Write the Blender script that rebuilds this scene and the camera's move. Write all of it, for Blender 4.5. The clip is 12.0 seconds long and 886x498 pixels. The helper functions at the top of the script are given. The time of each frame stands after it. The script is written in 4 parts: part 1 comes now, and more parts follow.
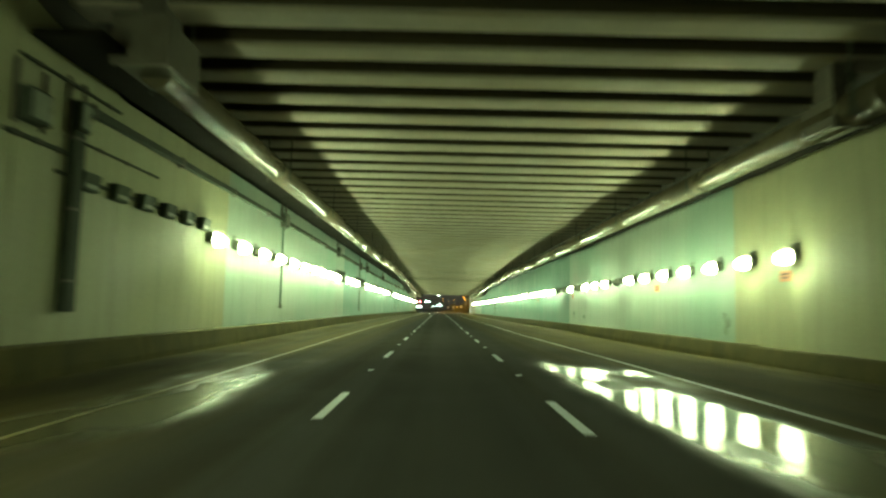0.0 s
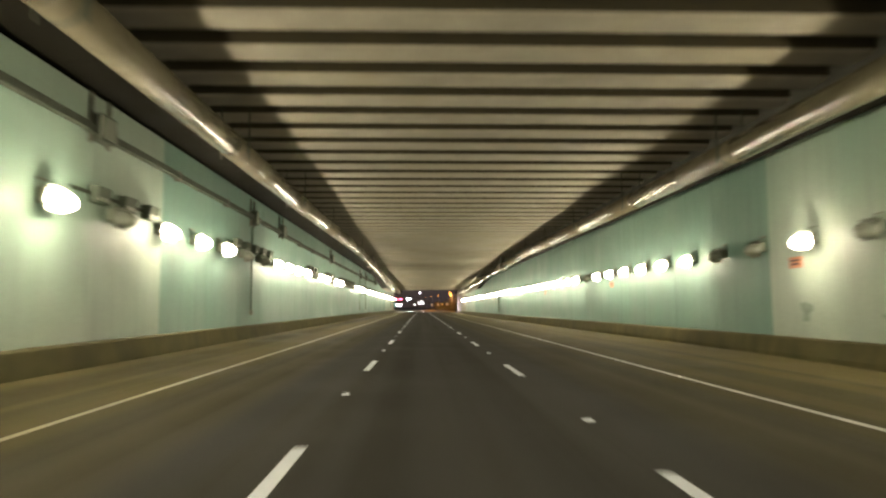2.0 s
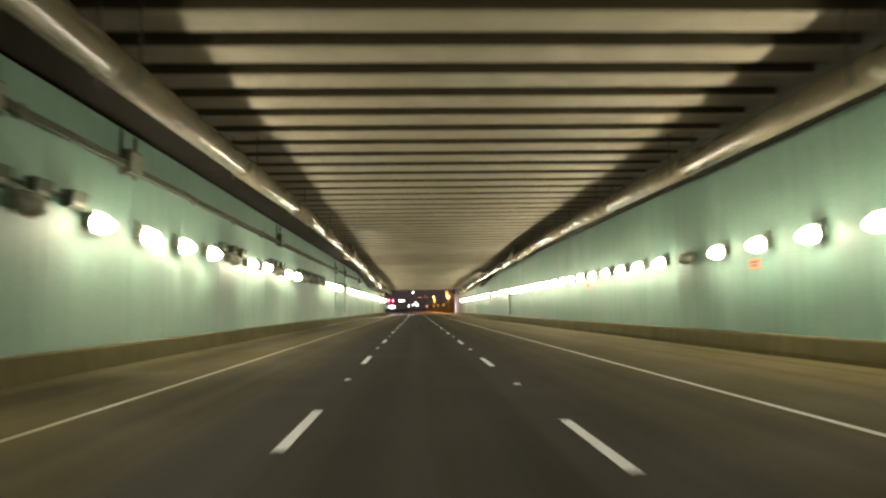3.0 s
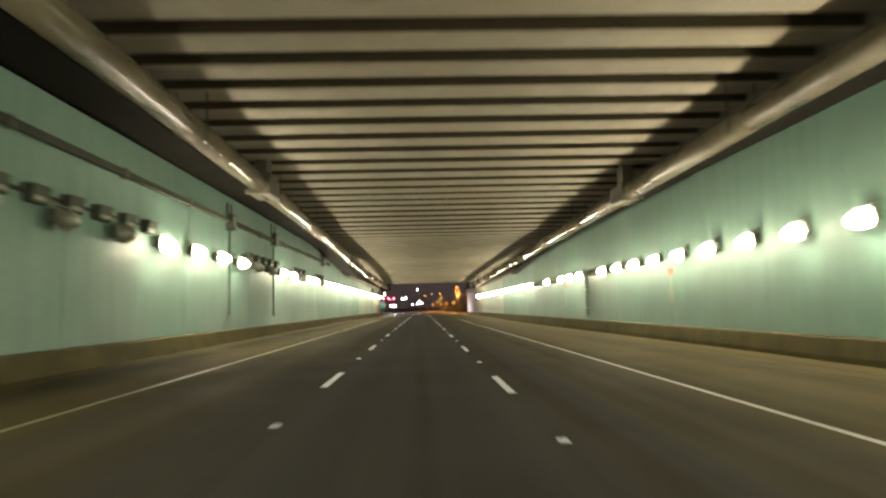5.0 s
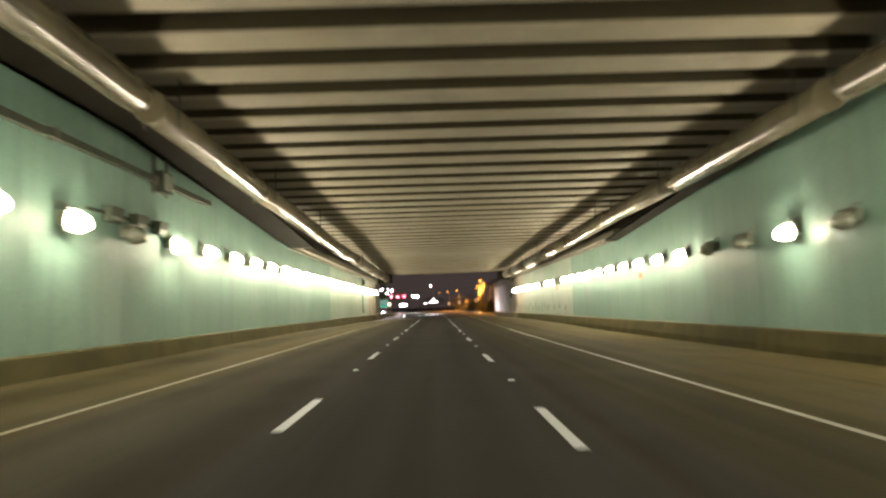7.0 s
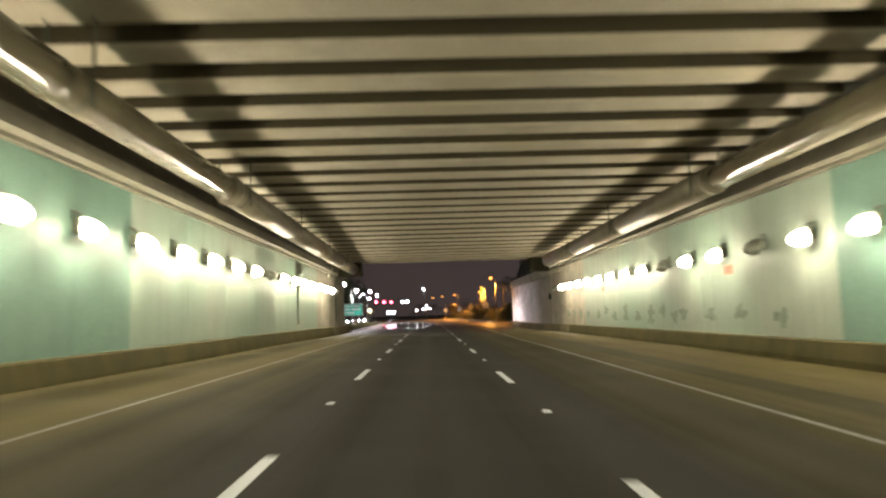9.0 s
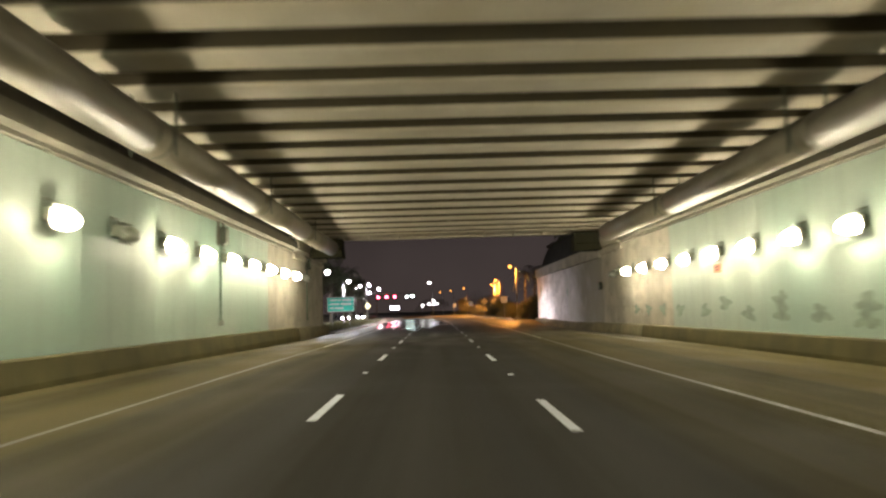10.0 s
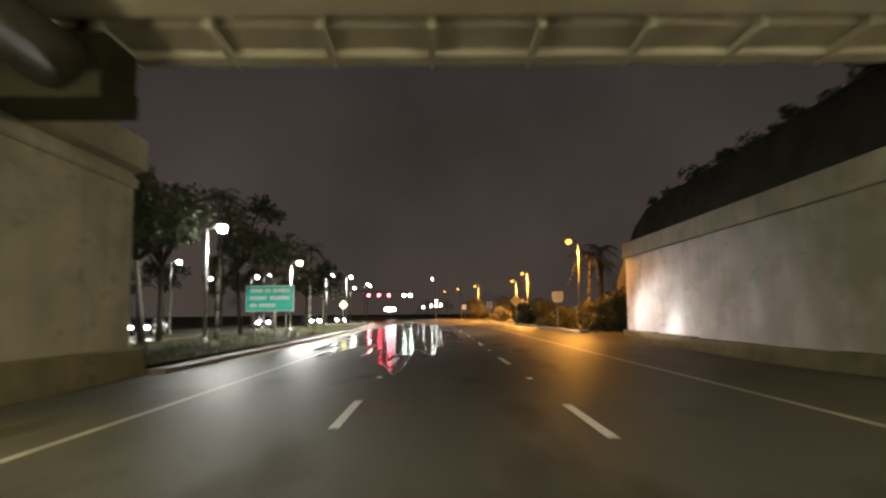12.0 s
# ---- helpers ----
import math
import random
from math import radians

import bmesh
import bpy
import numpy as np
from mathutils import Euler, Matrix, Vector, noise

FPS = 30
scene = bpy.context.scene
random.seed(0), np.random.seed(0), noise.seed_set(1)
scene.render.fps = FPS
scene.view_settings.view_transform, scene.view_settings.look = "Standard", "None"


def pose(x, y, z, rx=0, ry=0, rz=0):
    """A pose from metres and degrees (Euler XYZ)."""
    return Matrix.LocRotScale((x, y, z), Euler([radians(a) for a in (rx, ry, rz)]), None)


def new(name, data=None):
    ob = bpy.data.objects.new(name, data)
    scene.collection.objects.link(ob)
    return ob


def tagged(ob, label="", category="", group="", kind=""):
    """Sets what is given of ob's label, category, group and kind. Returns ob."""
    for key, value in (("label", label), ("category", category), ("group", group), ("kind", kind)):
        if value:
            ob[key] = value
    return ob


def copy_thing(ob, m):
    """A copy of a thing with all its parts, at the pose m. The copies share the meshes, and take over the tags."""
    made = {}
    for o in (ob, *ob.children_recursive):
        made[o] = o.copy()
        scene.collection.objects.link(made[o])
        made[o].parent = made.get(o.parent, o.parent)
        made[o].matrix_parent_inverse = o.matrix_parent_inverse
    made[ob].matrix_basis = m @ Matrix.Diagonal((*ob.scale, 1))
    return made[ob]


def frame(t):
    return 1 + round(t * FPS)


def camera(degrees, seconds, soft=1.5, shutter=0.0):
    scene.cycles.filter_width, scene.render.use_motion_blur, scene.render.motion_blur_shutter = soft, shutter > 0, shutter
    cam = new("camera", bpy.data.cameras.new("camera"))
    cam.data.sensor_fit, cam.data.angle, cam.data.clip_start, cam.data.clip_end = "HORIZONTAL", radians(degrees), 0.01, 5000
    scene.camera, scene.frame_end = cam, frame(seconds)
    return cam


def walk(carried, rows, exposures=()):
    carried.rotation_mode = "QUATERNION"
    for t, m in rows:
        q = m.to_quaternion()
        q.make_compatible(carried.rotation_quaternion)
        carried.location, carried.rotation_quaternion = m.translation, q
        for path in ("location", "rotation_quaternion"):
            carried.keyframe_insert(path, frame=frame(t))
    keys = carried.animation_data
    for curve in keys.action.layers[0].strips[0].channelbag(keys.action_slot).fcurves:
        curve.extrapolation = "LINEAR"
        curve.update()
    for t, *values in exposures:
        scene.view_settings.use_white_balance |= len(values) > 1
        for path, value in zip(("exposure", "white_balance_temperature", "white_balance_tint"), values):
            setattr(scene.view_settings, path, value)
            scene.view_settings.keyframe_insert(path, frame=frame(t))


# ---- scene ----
cam = camera(66.6, 12.0, soft=2.4, shutter=0.5)
# seconds, x, y, z, yaw to the left, pitch up, lean to the right
PATH_ROWS = [
    (0.0, -0.10, 0.00, 1.575, -0.17, 5.11, -1.33),
    (0.5, -0.22, 10.51, 1.57, -0.35, 4.85, -0.60),
    (1.0, -0.28, 21.01, 1.58, -0.74, 5.03, -0.25),
    (1.5, -0.42, 31.43, 1.58, -1.40, 4.92, 0.42),
    (2.0, -0.48, 41.85, 1.56, -1.85, 4.95, 0.20),
    (2.5, -0.30, 52.30, 1.56, -2.12, 4.91, 0.88),
    (3.0, -0.26, 63.00, 1.59, -2.36, 5.05, 0.98),
    (3.2, -0.25, 67.35, 1.60, -2.50, 4.99, 1.20),
    (5.0, 0.18, 105.70, 1.585, -1.95, 4.95, 1.45),
    (5.5, 0.30, 116.12, 1.60, -1.97, 5.37, 1.77),
    (6.0, 0.42, 126.50, 1.59, -1.80, 5.11, 2.00),
    (6.5, 0.40, 136.88, 1.575, -0.90, 4.98, 1.91),
    (7.0, 0.26, 147.32, 1.575, -0.77, 4.92, 1.89),
    (8.8, -0.05, 184.21, 1.575, -1.44, 5.38, 1.85),
    (9.0, -0.04, 188.1, 1.57, -1.42, 5.55, 1.75),
    (9.5, 0.07, 197.57, 1.57, -1.15, 5.71, 1.77),
    (10.0, 0.04, 206.98, 1.585, -0.81, 5.21, 1.73),
    (10.5, -0.02, 216.35, 1.595, -0.70, 5.09, 1.50),
    (11.0, -0.12, 225.59, 1.57, -0.58, 4.94, 1.41),
    (11.5, -0.20, 234.76, 1.57, -0.55, 5.44, 1.16),
    (12.0, -0.35, 243.93, 1.585, -0.58, 5.46, 0.61),
]
EXPOSURES = [(0.0, 0.0, 7150, -45), (0.3, 0.08, 7050, -27), (0.6, 0.08, 6950, -7), (1.0, 0.04, 6850, 8), (2.0, 0.0, 6900, 15), (8.0, 0.0, 6950, 17), (10.0, 0.0, 6800, 15), (10.7, 0.02, 6800, 14), (11.5, 0.08, 6900, 5), (12.0, 0.2, 7300, 6)]
walk(cam, [(t, pose(x, y, z, 90 + pitch, 0, yaw) @ pose(0, 0, 0, 0, 0, -lean)) for t, x, y, z, yaw, pitch, lean in PATH_ROWS], EXPOSURES)

# ---- world and large lights ----
LAMP_STRENGTH = 128.0
world = bpy.data.worlds.new("night_sky")
scene.world = world
world.use_nodes = True
wn = world.node_tree
bg = wn.nodes["Background"]
sky_coord = wn.nodes.new("ShaderNodeTexCoord")
sky_sep = wn.nodes.new("ShaderNodeSeparateXYZ")
sky_ramp = wn.nodes.new("ShaderNodeValToRGB")
wn.links.new(sky_coord.outputs["Generated"], sky_sep.inputs[0])
wn.links.new(sky_sep.outputs["Z"], sky_ramp.inputs[0])
sky_ramp.color_ramp.elements[0].color = (0.052, 0.041, 0.039, 1)
sky_ramp.color_ramp.elements[1].color = (0.0265, 0.0245, 0.0255, 1)
sky_ramp.color_ramp.elements[1].position = 0.45
cloud = wn.nodes.new("ShaderNodeTexNoise")
cloud.inputs["Scale"].default_value = 2.6
cloud.inputs["Detail"].default_value = 5.0
wn.links.new(sky_coord.outputs["Generated"], cloud.inputs["Vector"])
cloud_range = wn.nodes.new("ShaderNodeMapRange")
cloud_range.inputs[1].default_value, cloud_range.inputs[2].default_value = 0.3, 0.7
cloud_range.inputs[3].default_value, cloud_range.inputs[4].default_value = 0.72, 1.22
wn.links.new(cloud.outputs["Fac"], cloud_range.inputs[0])
wn.links.new(sky_ramp.outputs[0], bg.inputs["Color"])
wn.links.new(cloud_range.outputs[0], bg.inputs["Strength"])


# ---- materials ----
def node_mat(name, base, rough=0.7, metal=0.0, var=0.25, scale=1.2, fine=14.0, bump=0.15, streak=0.0, per_piece=0.0, spec=0.5, coat=0.0, rough_var=0.12, tint=None, wet=None, dim_stretch=None, ridges=0.0, blotch=0.0):
    """A surface with stains at a large and grain at a small scale; streak adds vertical runs of dirt, per_piece a shade
    for each piece, wet the gloss of blown-in rain and a paler shade for headlight glow on the open road, dim_stretch a
    duller shade where whitewash has worn and a stretch gets less light, ridges the seams of rolled sheet along y,
    blotch patches of grime and rubbed-out marks.
    """
    m = bpy.data.materials.new(name)
    m.use_nodes = True
    nt = m.node_tree
    b = nt.nodes["Principled BSDF"]
    co = nt.nodes.new("ShaderNodeTexCoord")
    geo = nt.nodes.new("ShaderNodeNewGeometry")

    def noise_tex(sc, detail=6.0, vec=None):
        n = nt.nodes.new("ShaderNodeTexNoise")
        n.inputs["Scale"].default_value = sc
        n.inputs["Detail"].default_value = detail
        nt.links.new(vec if vec else geo.outputs["Position"], n.inputs["Vector"])
        return n.outputs["Fac"]

    def mix(fac, a, c, kind="MIX"):
        x = nt.nodes.new("ShaderNodeMix")
        x.data_type, x.blend_type = "RGBA", kind
        for sock, v in ((x.inputs[0], fac), (x.inputs[6], a), (x.inputs[7], c)):
            if hasattr(v, "is_output"):
                nt.links.new(v, sock)
            else:
                sock.default_value = v
        return x.outputs[2]

    def ramp(v, lo, hi, a=0.0, c=1.0):
        r = nt.nodes.new("ShaderNodeMapRange")
        r.inputs[1].default_value, r.inputs[2].default_value, r.inputs[3].default_value, r.inputs[4].default_value = lo, hi, a, c
        nt.links.new(v, r.inputs[0])
        return r.outputs[0]

    dark = tuple(c * (1 - var) for c in base) + (1,)
    light = tuple(min(1, c * (1 + var * 0.6)) for c in base) + (1,)
    big = noise_tex(scale)
    small = noise_tex(fine, 4.0)
    col = mix(ramp(big, 0.3, 0.7), dark, light)
    if tint:
        col = mix(ramp(noise_tex(scale * 0.35, 3.0), 0.42, 0.68), col, (*tint, 1))
    col = mix(ramp(small, 0.35, 0.7, 0.0, 0.35), col, tuple(c * 0.72 for c in base) + (1,))
    if streak:
        mp = nt.nodes.new("ShaderNodeMapping")
        mp.inputs["Scale"].default_value = (2.2, 2.2, 0.16)
        nt.links.new(geo.outputs["Position"], mp.inputs["Vector"])
        run = noise_tex(1.0, 5.0, mp.outputs[0])
        col = mix(ramp(run, 0.48, 0.78, 0.0, streak), col, tuple(c * 0.45 for c in base) + (1,))
    if blotch:
        mp = nt.nodes.new("ShaderNodeMapping")
        mp.inputs["Scale"].default_value = (0.5, 0.55, 1.0)
        nt.links.new(geo.outputs["Position"], mp.inputs["Vector"])
        patch = noise_tex(0.9, 7.0, mp.outputs[0])
        col = mix(ramp(patch, 0.50, 0.62, 0.0, blotch), col, tuple(c * 0.42 for c in base) + (1,))
        mark = noise_tex(2.1, 2.0, mp.outputs[0])
        col = mix(ramp(mark, 0.64, 0.70, 0.0, blotch), col, tuple(c * 0.34 for c in base) + (1,))
    if dim_stretch:
        sep_y = nt.nodes.new("ShaderNodeSeparateXYZ")
        nt.links.new(geo.outputs["Position"], sep_y.inputs[0])
        edge = nt.nodes.new("ShaderNodeMath")
        edge.operation = "ADD"
        nt.links.new(sep_y.outputs["Y"], edge.inputs[0])
        nt.links.new(ramp(noise_tex(0.45, 6.0), 0.25, 0.75, -9.0, 9.0), edge.inputs[1])
        col = mix(ramp(edge.outputs[0], dim_stretch[1], dim_stretch[2]), (*dim_stretch[0], 1), col)
    if per_piece:
        info = nt.nodes.new("ShaderNodeObjectInfo")
        col = mix(ramp(info.outputs["Random"], 0, 1, 0.0, per_piece), col, tuple(c * 0.55 for c in base) + (1,))
    b.inputs["Specular IOR Level"].default_value = spec
    gloss = ramp(big, 0.3, 0.7, max(0.02, rough - rough_var), min(1, rough + rough_var))
    if wet:
        def sums(kind, p, q):
            n = nt.nodes.new("ShaderNodeMath")
            n.operation = kind
            for sock, v in zip(n.inputs, (p, q)):
                if hasattr(v, "is_output"):
                    nt.links.new(v, sock)
                else:
                    sock.default_value = v
            return n.outputs[0]

        sep = nt.nodes.new("ShaderNodeSeparateXYZ")
        nt.links.new(geo.outputs["Position"], sep.inputs[0])
        far_end = ramp(sep.outputs["Y"], 228, 256)
        pool_east = sums("MULTIPLY", sums("MULTIPLY", ramp(sep.outputs["X"], 2.2, 3.0), ramp(sep.outputs["X"], 6.0, 4.9)), ramp(sep.outputs["Y"], 25, 17.5))
        damp_west = sums("MULTIPLY", sums("MULTIPLY", ramp(sep.outputs["X"], -3.0, -4.2), ramp(sep.outputs["X"], -7.2, -6.0)), ramp(sep.outputs["Y"], 24, 16))
        near_end = sums("MAXIMUM", pool_east, sums("MULTIPLY", damp_west, 0.8))
        mp = nt.nodes.new("ShaderNodeMapping")
        mp.inputs["Scale"].default_value = (0.55, 0.16, 1.0)
        nt.links.new(geo.outputs["Position"], mp.inputs["Vector"])
        spread = noise_tex(1.0, 5.0, mp.outputs[0])
        near_end = sums("MULTIPLY", near_end, ramp(spread, 0.36, 0.58, 0.62, 1.0))
        rain = sums("MAXIMUM", far_end, near_end)
        film = ramp(sums("ADD", rain, ramp(spread, 0.3, 0.7, -0.45, 0.25)), 0.15, 0.75)
        film = sums("MULTIPLY", film, ramp(rain, 0.0, 0.15))
        pool = sums("ADD", ramp(near_end, 0.3, 0.95, 0.42, 0.065), ramp(spread, 0.35, 0.65, 0.0, 0.05))
        mp = nt.nodes.new("ShaderNodeMapping")
        mp.inputs["Scale"].default_value = (0.95, 0.012, 1.0)
        nt.links.new(geo.outputs["Position"], mp.inputs["Vector"])
        trail = noise_tex(1.0, 5.0, mp.outputs[0])
        side = sums("ABSOLUTE", sums("SUBTRACT", sep.outputs["X"], 0.0), 0.0)
        # olive tint towards both sides of the road, ragged along the lanes
        side_tint = sums("MULTIPLY", ramp(sums("ADD", side, ramp(trail, 0.3, 0.7, -1.0, 1.0)), 2.0, 5.2), ramp(small, 0.2, 0.7, 1.0, 0.6))
        side_tint = sums("MULTIPLY", side_tint, ramp(sep.outputs["X"], 12.7, 12.4))
        col = mix(side_tint, col, (0.0930, 0.0770, 0.0260, 1))
        sand = sums("MULTIPLY", sums("MULTIPLY", ramp(sums("ADD", sep.outputs["X"], ramp(spread, 0.3, 0.7, -0.5, 0.5)), 7.6, 8.3), ramp(sep.outputs["X"], 12.6, 12.2)), ramp(spread, 0.3, 0.7, 0.4, 1.0))
        col = mix(sand, col, (0.090, 0.073, 0.0290, 1))
        # darker wheel bands; the paler lane middle takes in headlight glow
        lane_band = nt.nodes.new("ShaderNodeMath")
        lane_band.operation = "PINGPONG"
        nt.links.new(sums("ADD", sep.outputs["X"], 20.13), lane_band.inputs[0])
        lane_band.inputs[1].default_value = 0.915
        col = mix(sums("MULTIPLY", ramp(lane_band.outputs[0], 0.35, 0.75, 0.0, 0.35), ramp(side, 5.4, 4.9)), col, (0.0400, 0.0395, 0.0375, 1))
        col = mix(ramp(trail, 0.46, 0.66, 0.0, 0.5), col, (0.0330, 0.0295, 0.0185, 1))
        gully = sums("MULTIPLY", ramp(sums("ADD", sep.outputs["X"], ramp(trail, 0.3, 0.7, -0.5, 0.5)), -6.6, -7.3), ramp(sep.outputs["X"], -8.6, -8.0))
        col = mix(sums("MULTIPLY", gully, ramp(spread, 0.3, 0.6, 0.35, 0.75)), col, (0.0340, 0.0280, 0.0125, 1))
        # headlight glow on the open road as a paler colour, strongest mid-road
        col = mix(sums("MULTIPLY", sums("MULTIPLY", film, far_end), ramp(side, 6.0, 3.2, 0.45, 1.0)), col, (*wet[0], 1))
        gloss = sums("ADD", sums("MULTIPLY", gloss, sums("SUBTRACT", 1.0, film)), sums("MULTIPLY", pool, film))
        nt.links.new(ramp(film, 0, 1, spec, 0.06), b.inputs["Specular IOR Level"])
    nt.links.new(col, b.inputs["Base Color"])
    nt.links.new(gloss, b.inputs["Roughness"])
    b.inputs["Metallic"].default_value = metal
    b.inputs["Coat Weight"].default_value = coat
    if ridges:
        mp = nt.nodes.new("ShaderNodeMapping")
        mp.inputs["Scale"].default_value = (0.0, 9.0, 0.0)
        nt.links.new(geo.outputs["Position"], mp.inputs["Vector"])
        seam = nt.nodes.new("ShaderNodeBump")
        seam.inputs["Strength"].default_value = ridges
        seam.inputs["Distance"].default_value = 0.06
        nt.links.new(noise_tex(1.0, 2.0, mp.outputs[0]), seam.inputs["Height"])
        nt.links.new(seam.outputs[0], b.inputs["Normal"])
    if bump:
        bp = nt.nodes.new("ShaderNodeBump")
        bp.inputs["Strength"].default_value = bump
        if wet:
            nt.links.new(ramp(near_end, 0, 0.8, bump, 0.04), bp.inputs["Strength"])
        bp.inputs["Distance"].default_value = 0.02
        nt.links.new(small, bp.inputs["Height"])
        nt.links.new(bp.outputs[0], b.inputs["Normal"])
    return m


def glow_mat(name, colour, strength):
    m = bpy.data.materials.new(name)
    m.use_nodes = True
    b = m.node_tree.nodes["Principled BSDF"]
    b.inputs["Base Color"].default_value = (*colour, 1)
    b.inputs["Emission Color"].default_value = (*colour, 1)
    b.inputs["Emission Strength"].default_value = strength
    return m


M_ASPHALT = node_mat("damp_asphalt", (0.0680, 0.0660, 0.0600), 0.85, var=0.1, scale=0.35, fine=45, bump=0.5, rough_var=0.14, spec=0.03, wet=((0.098, 0.094, 0.086), 0.52))
M_WATER = node_mat("standing_water", (0.030, 0.029, 0.027), 0.13, var=0.2, scale=0.8, fine=5, bump=0.05, rough_var=0.05, spec=0.6)
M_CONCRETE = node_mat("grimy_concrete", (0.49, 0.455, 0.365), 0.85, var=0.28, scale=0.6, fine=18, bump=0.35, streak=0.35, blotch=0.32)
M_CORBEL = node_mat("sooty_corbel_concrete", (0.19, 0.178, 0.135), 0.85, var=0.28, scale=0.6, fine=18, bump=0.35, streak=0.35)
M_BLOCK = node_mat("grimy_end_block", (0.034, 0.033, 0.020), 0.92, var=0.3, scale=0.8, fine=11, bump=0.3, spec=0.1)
# real stains, plus the lit far end's brightness put into the paint
M_WHITEWASH = node_mat("stained_whitewash", (0.66, 0.61, 0.60), 0.62, var=0.35, scale=0.5, fine=14, bump=0.2, streak=0.65, tint=(0.40, 0.36, 0.34), dim_stretch=((0.31, 0.29, 0.215), 262, 278), blotch=0.62)
M_KERB = node_mat("pale_kerb_concrete", (0.20, 0.185, 0.155), 0.75, var=0.3, scale=0.7, fine=22, bump=0.3)
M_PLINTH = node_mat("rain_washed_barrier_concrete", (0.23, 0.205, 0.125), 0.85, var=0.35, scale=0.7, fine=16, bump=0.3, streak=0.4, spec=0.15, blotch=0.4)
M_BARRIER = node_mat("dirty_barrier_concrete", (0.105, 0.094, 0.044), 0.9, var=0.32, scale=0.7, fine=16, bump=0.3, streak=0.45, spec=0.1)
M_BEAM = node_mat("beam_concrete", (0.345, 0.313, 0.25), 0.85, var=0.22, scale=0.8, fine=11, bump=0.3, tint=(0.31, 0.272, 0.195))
# darker concrete that carries the shade of the recesses between beams
M_RECESS = node_mat("sooty_deck_concrete", (0.050, 0.040, 0.019), 0.9, var=0.3, scale=0.8, fine=11, bump=0.3)
# near-black: shade in the ledge recess put into the colour
M_LEDGE_SHADE = node_mat("black_soot", (0.010, 0.009, 0.006), 0.95, var=0.3, scale=0.8, fine=11, bump=0.3, spec=0.06)
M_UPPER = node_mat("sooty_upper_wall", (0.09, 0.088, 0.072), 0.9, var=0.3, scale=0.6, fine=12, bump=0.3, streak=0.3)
M_TEAL = node_mat("teal_wall_paint", (0.172, 0.318, 0.262), 0.55, var=0.20, scale=0.35, fine=9, bump=0.10, streak=0.28, per_piece=0.22, tint=(0.225, 0.37, 0.305))
M_PALE = node_mat("pale_green_wall_paint", (0.405, 0.480, 0.405), 0.56, var=0.16, scale=0.35, fine=9, bump=0.10, streak=0.30, per_piece=0.18, tint=(0.28, 0.43, 0.345))
M_OLIVE = node_mat("cream_wall_paint", (0.40, 0.40, 0.25), 0.58, var=0.15, scale=0.4, fine=9, bump=0.12, streak=0.35, per_piece=0.12)
M_WHITE_LINE = node_mat("white_road_paint", (0.84, 0.90, 1.0), 0.5, var=0.06, scale=3, fine=40, bump=0.3)
M_EDGE_WHITE = node_mat("worn_white_road_paint", (0.42, 0.40, 0.34), 0.55, var=0.4, scale=1.2, fine=40, bump=0.3)
M_EDGE_THIN = node_mat("thin_road_paint", (0.13, 0.12, 0.085), 0.6, var=0.6, scale=0.6, fine=30, bump=0.3, tint=(0.05, 0.045, 0.028))
M_EDGE_FADED = node_mat("faded_road_paint", (0.10, 0.088, 0.05), 0.6, var=0.6, scale=0.5, fine=30, bump=0.3, tint=(0.03, 0.026, 0.015))
M_EDGE_YELLOW = node_mat("worn_yellow_road_paint", (0.25, 0.22, 0.12), 0.55, var=0.55, scale=1.2, fine=40, bump=0.3)
M_PIPE = node_mat("galvanised_steel", (0.150, 0.133, 0.088), 0.11, metal=0.03, spec=0.10, var=0.3, scale=0.5, fine=6, bump=0.0, rough_var=0.02, ridges=2.0)
M_DUCT = node_mat("dusty_galvanised_duct", (0.15, 0.136, 0.10), 0.42, metal=0.05, spec=0.2, var=0.25, scale=0.8, fine=6, bump=0.0, rough_var=0.05)
M_STEEL = node_mat("dull_steel", (0.13, 0.12, 0.095), 0.5, metal=0.5, var=0.3, scale=2, fine=20, bump=0.1)
M_CONDUIT = node_mat("painted_conduit", (0.058, 0.068, 0.050), 0.8, spec=0.2, var=0.25, scale=2, fine=20, bump=0.08)
M_RISER = node_mat("wall_coloured_conduit", (0.13, 0.19, 0.15), 0.7, spec=0.3, var=0.25, scale=2, fine=20, bump=0.08)
M_FLOOD = node_mat("grey_green_housing", (0.085, 0.105, 0.078), 0.75, var=0.25, scale=3, fine=20, bump=0.05, spec=0.2)
M_HOUSING = node_mat("lamp_housing", (0.22, 0.24, 0.19), 0.55, metal=0.2, var=0.25, scale=3, fine=20, bump=0.08)
M_DEAD_LENS = node_mat("unlit_lens", (0.28, 0.30, 0.25), 0.3, var=0.2, scale=4, fine=20, bump=0.03)
M_LENS = glow_mat("lit_lens", (1.0, 0.935, 0.69), LAMP_STRENGTH)
M_ORANGE = node_mat("orange_plate", (0.55, 0.20, 0.09), 0.5, var=0.2, scale=3, fine=20, bump=0.05)
M_DARK_BAR = node_mat("dark_lettering", (0.06, 0.03, 0.02), 0.6, var=0.1, bump=0.0)
M_WHITE_PAINT = node_mat("white_paint", (0.72, 0.72, 0.64), 0.5, var=0.2, scale=2, fine=20, bump=0.08, streak=0.2)
M_PATCH = node_mat("painted_over_patch", (0.235, 0.315, 0.24), 0.6, var=0.4, scale=3, fine=9, bump=0.08)
M_LIME = node_mat("lime_streak", (0.33, 0.42, 0.35), 0.6, var=0.3, scale=2, fine=12, bump=0.05, streak=0.4)
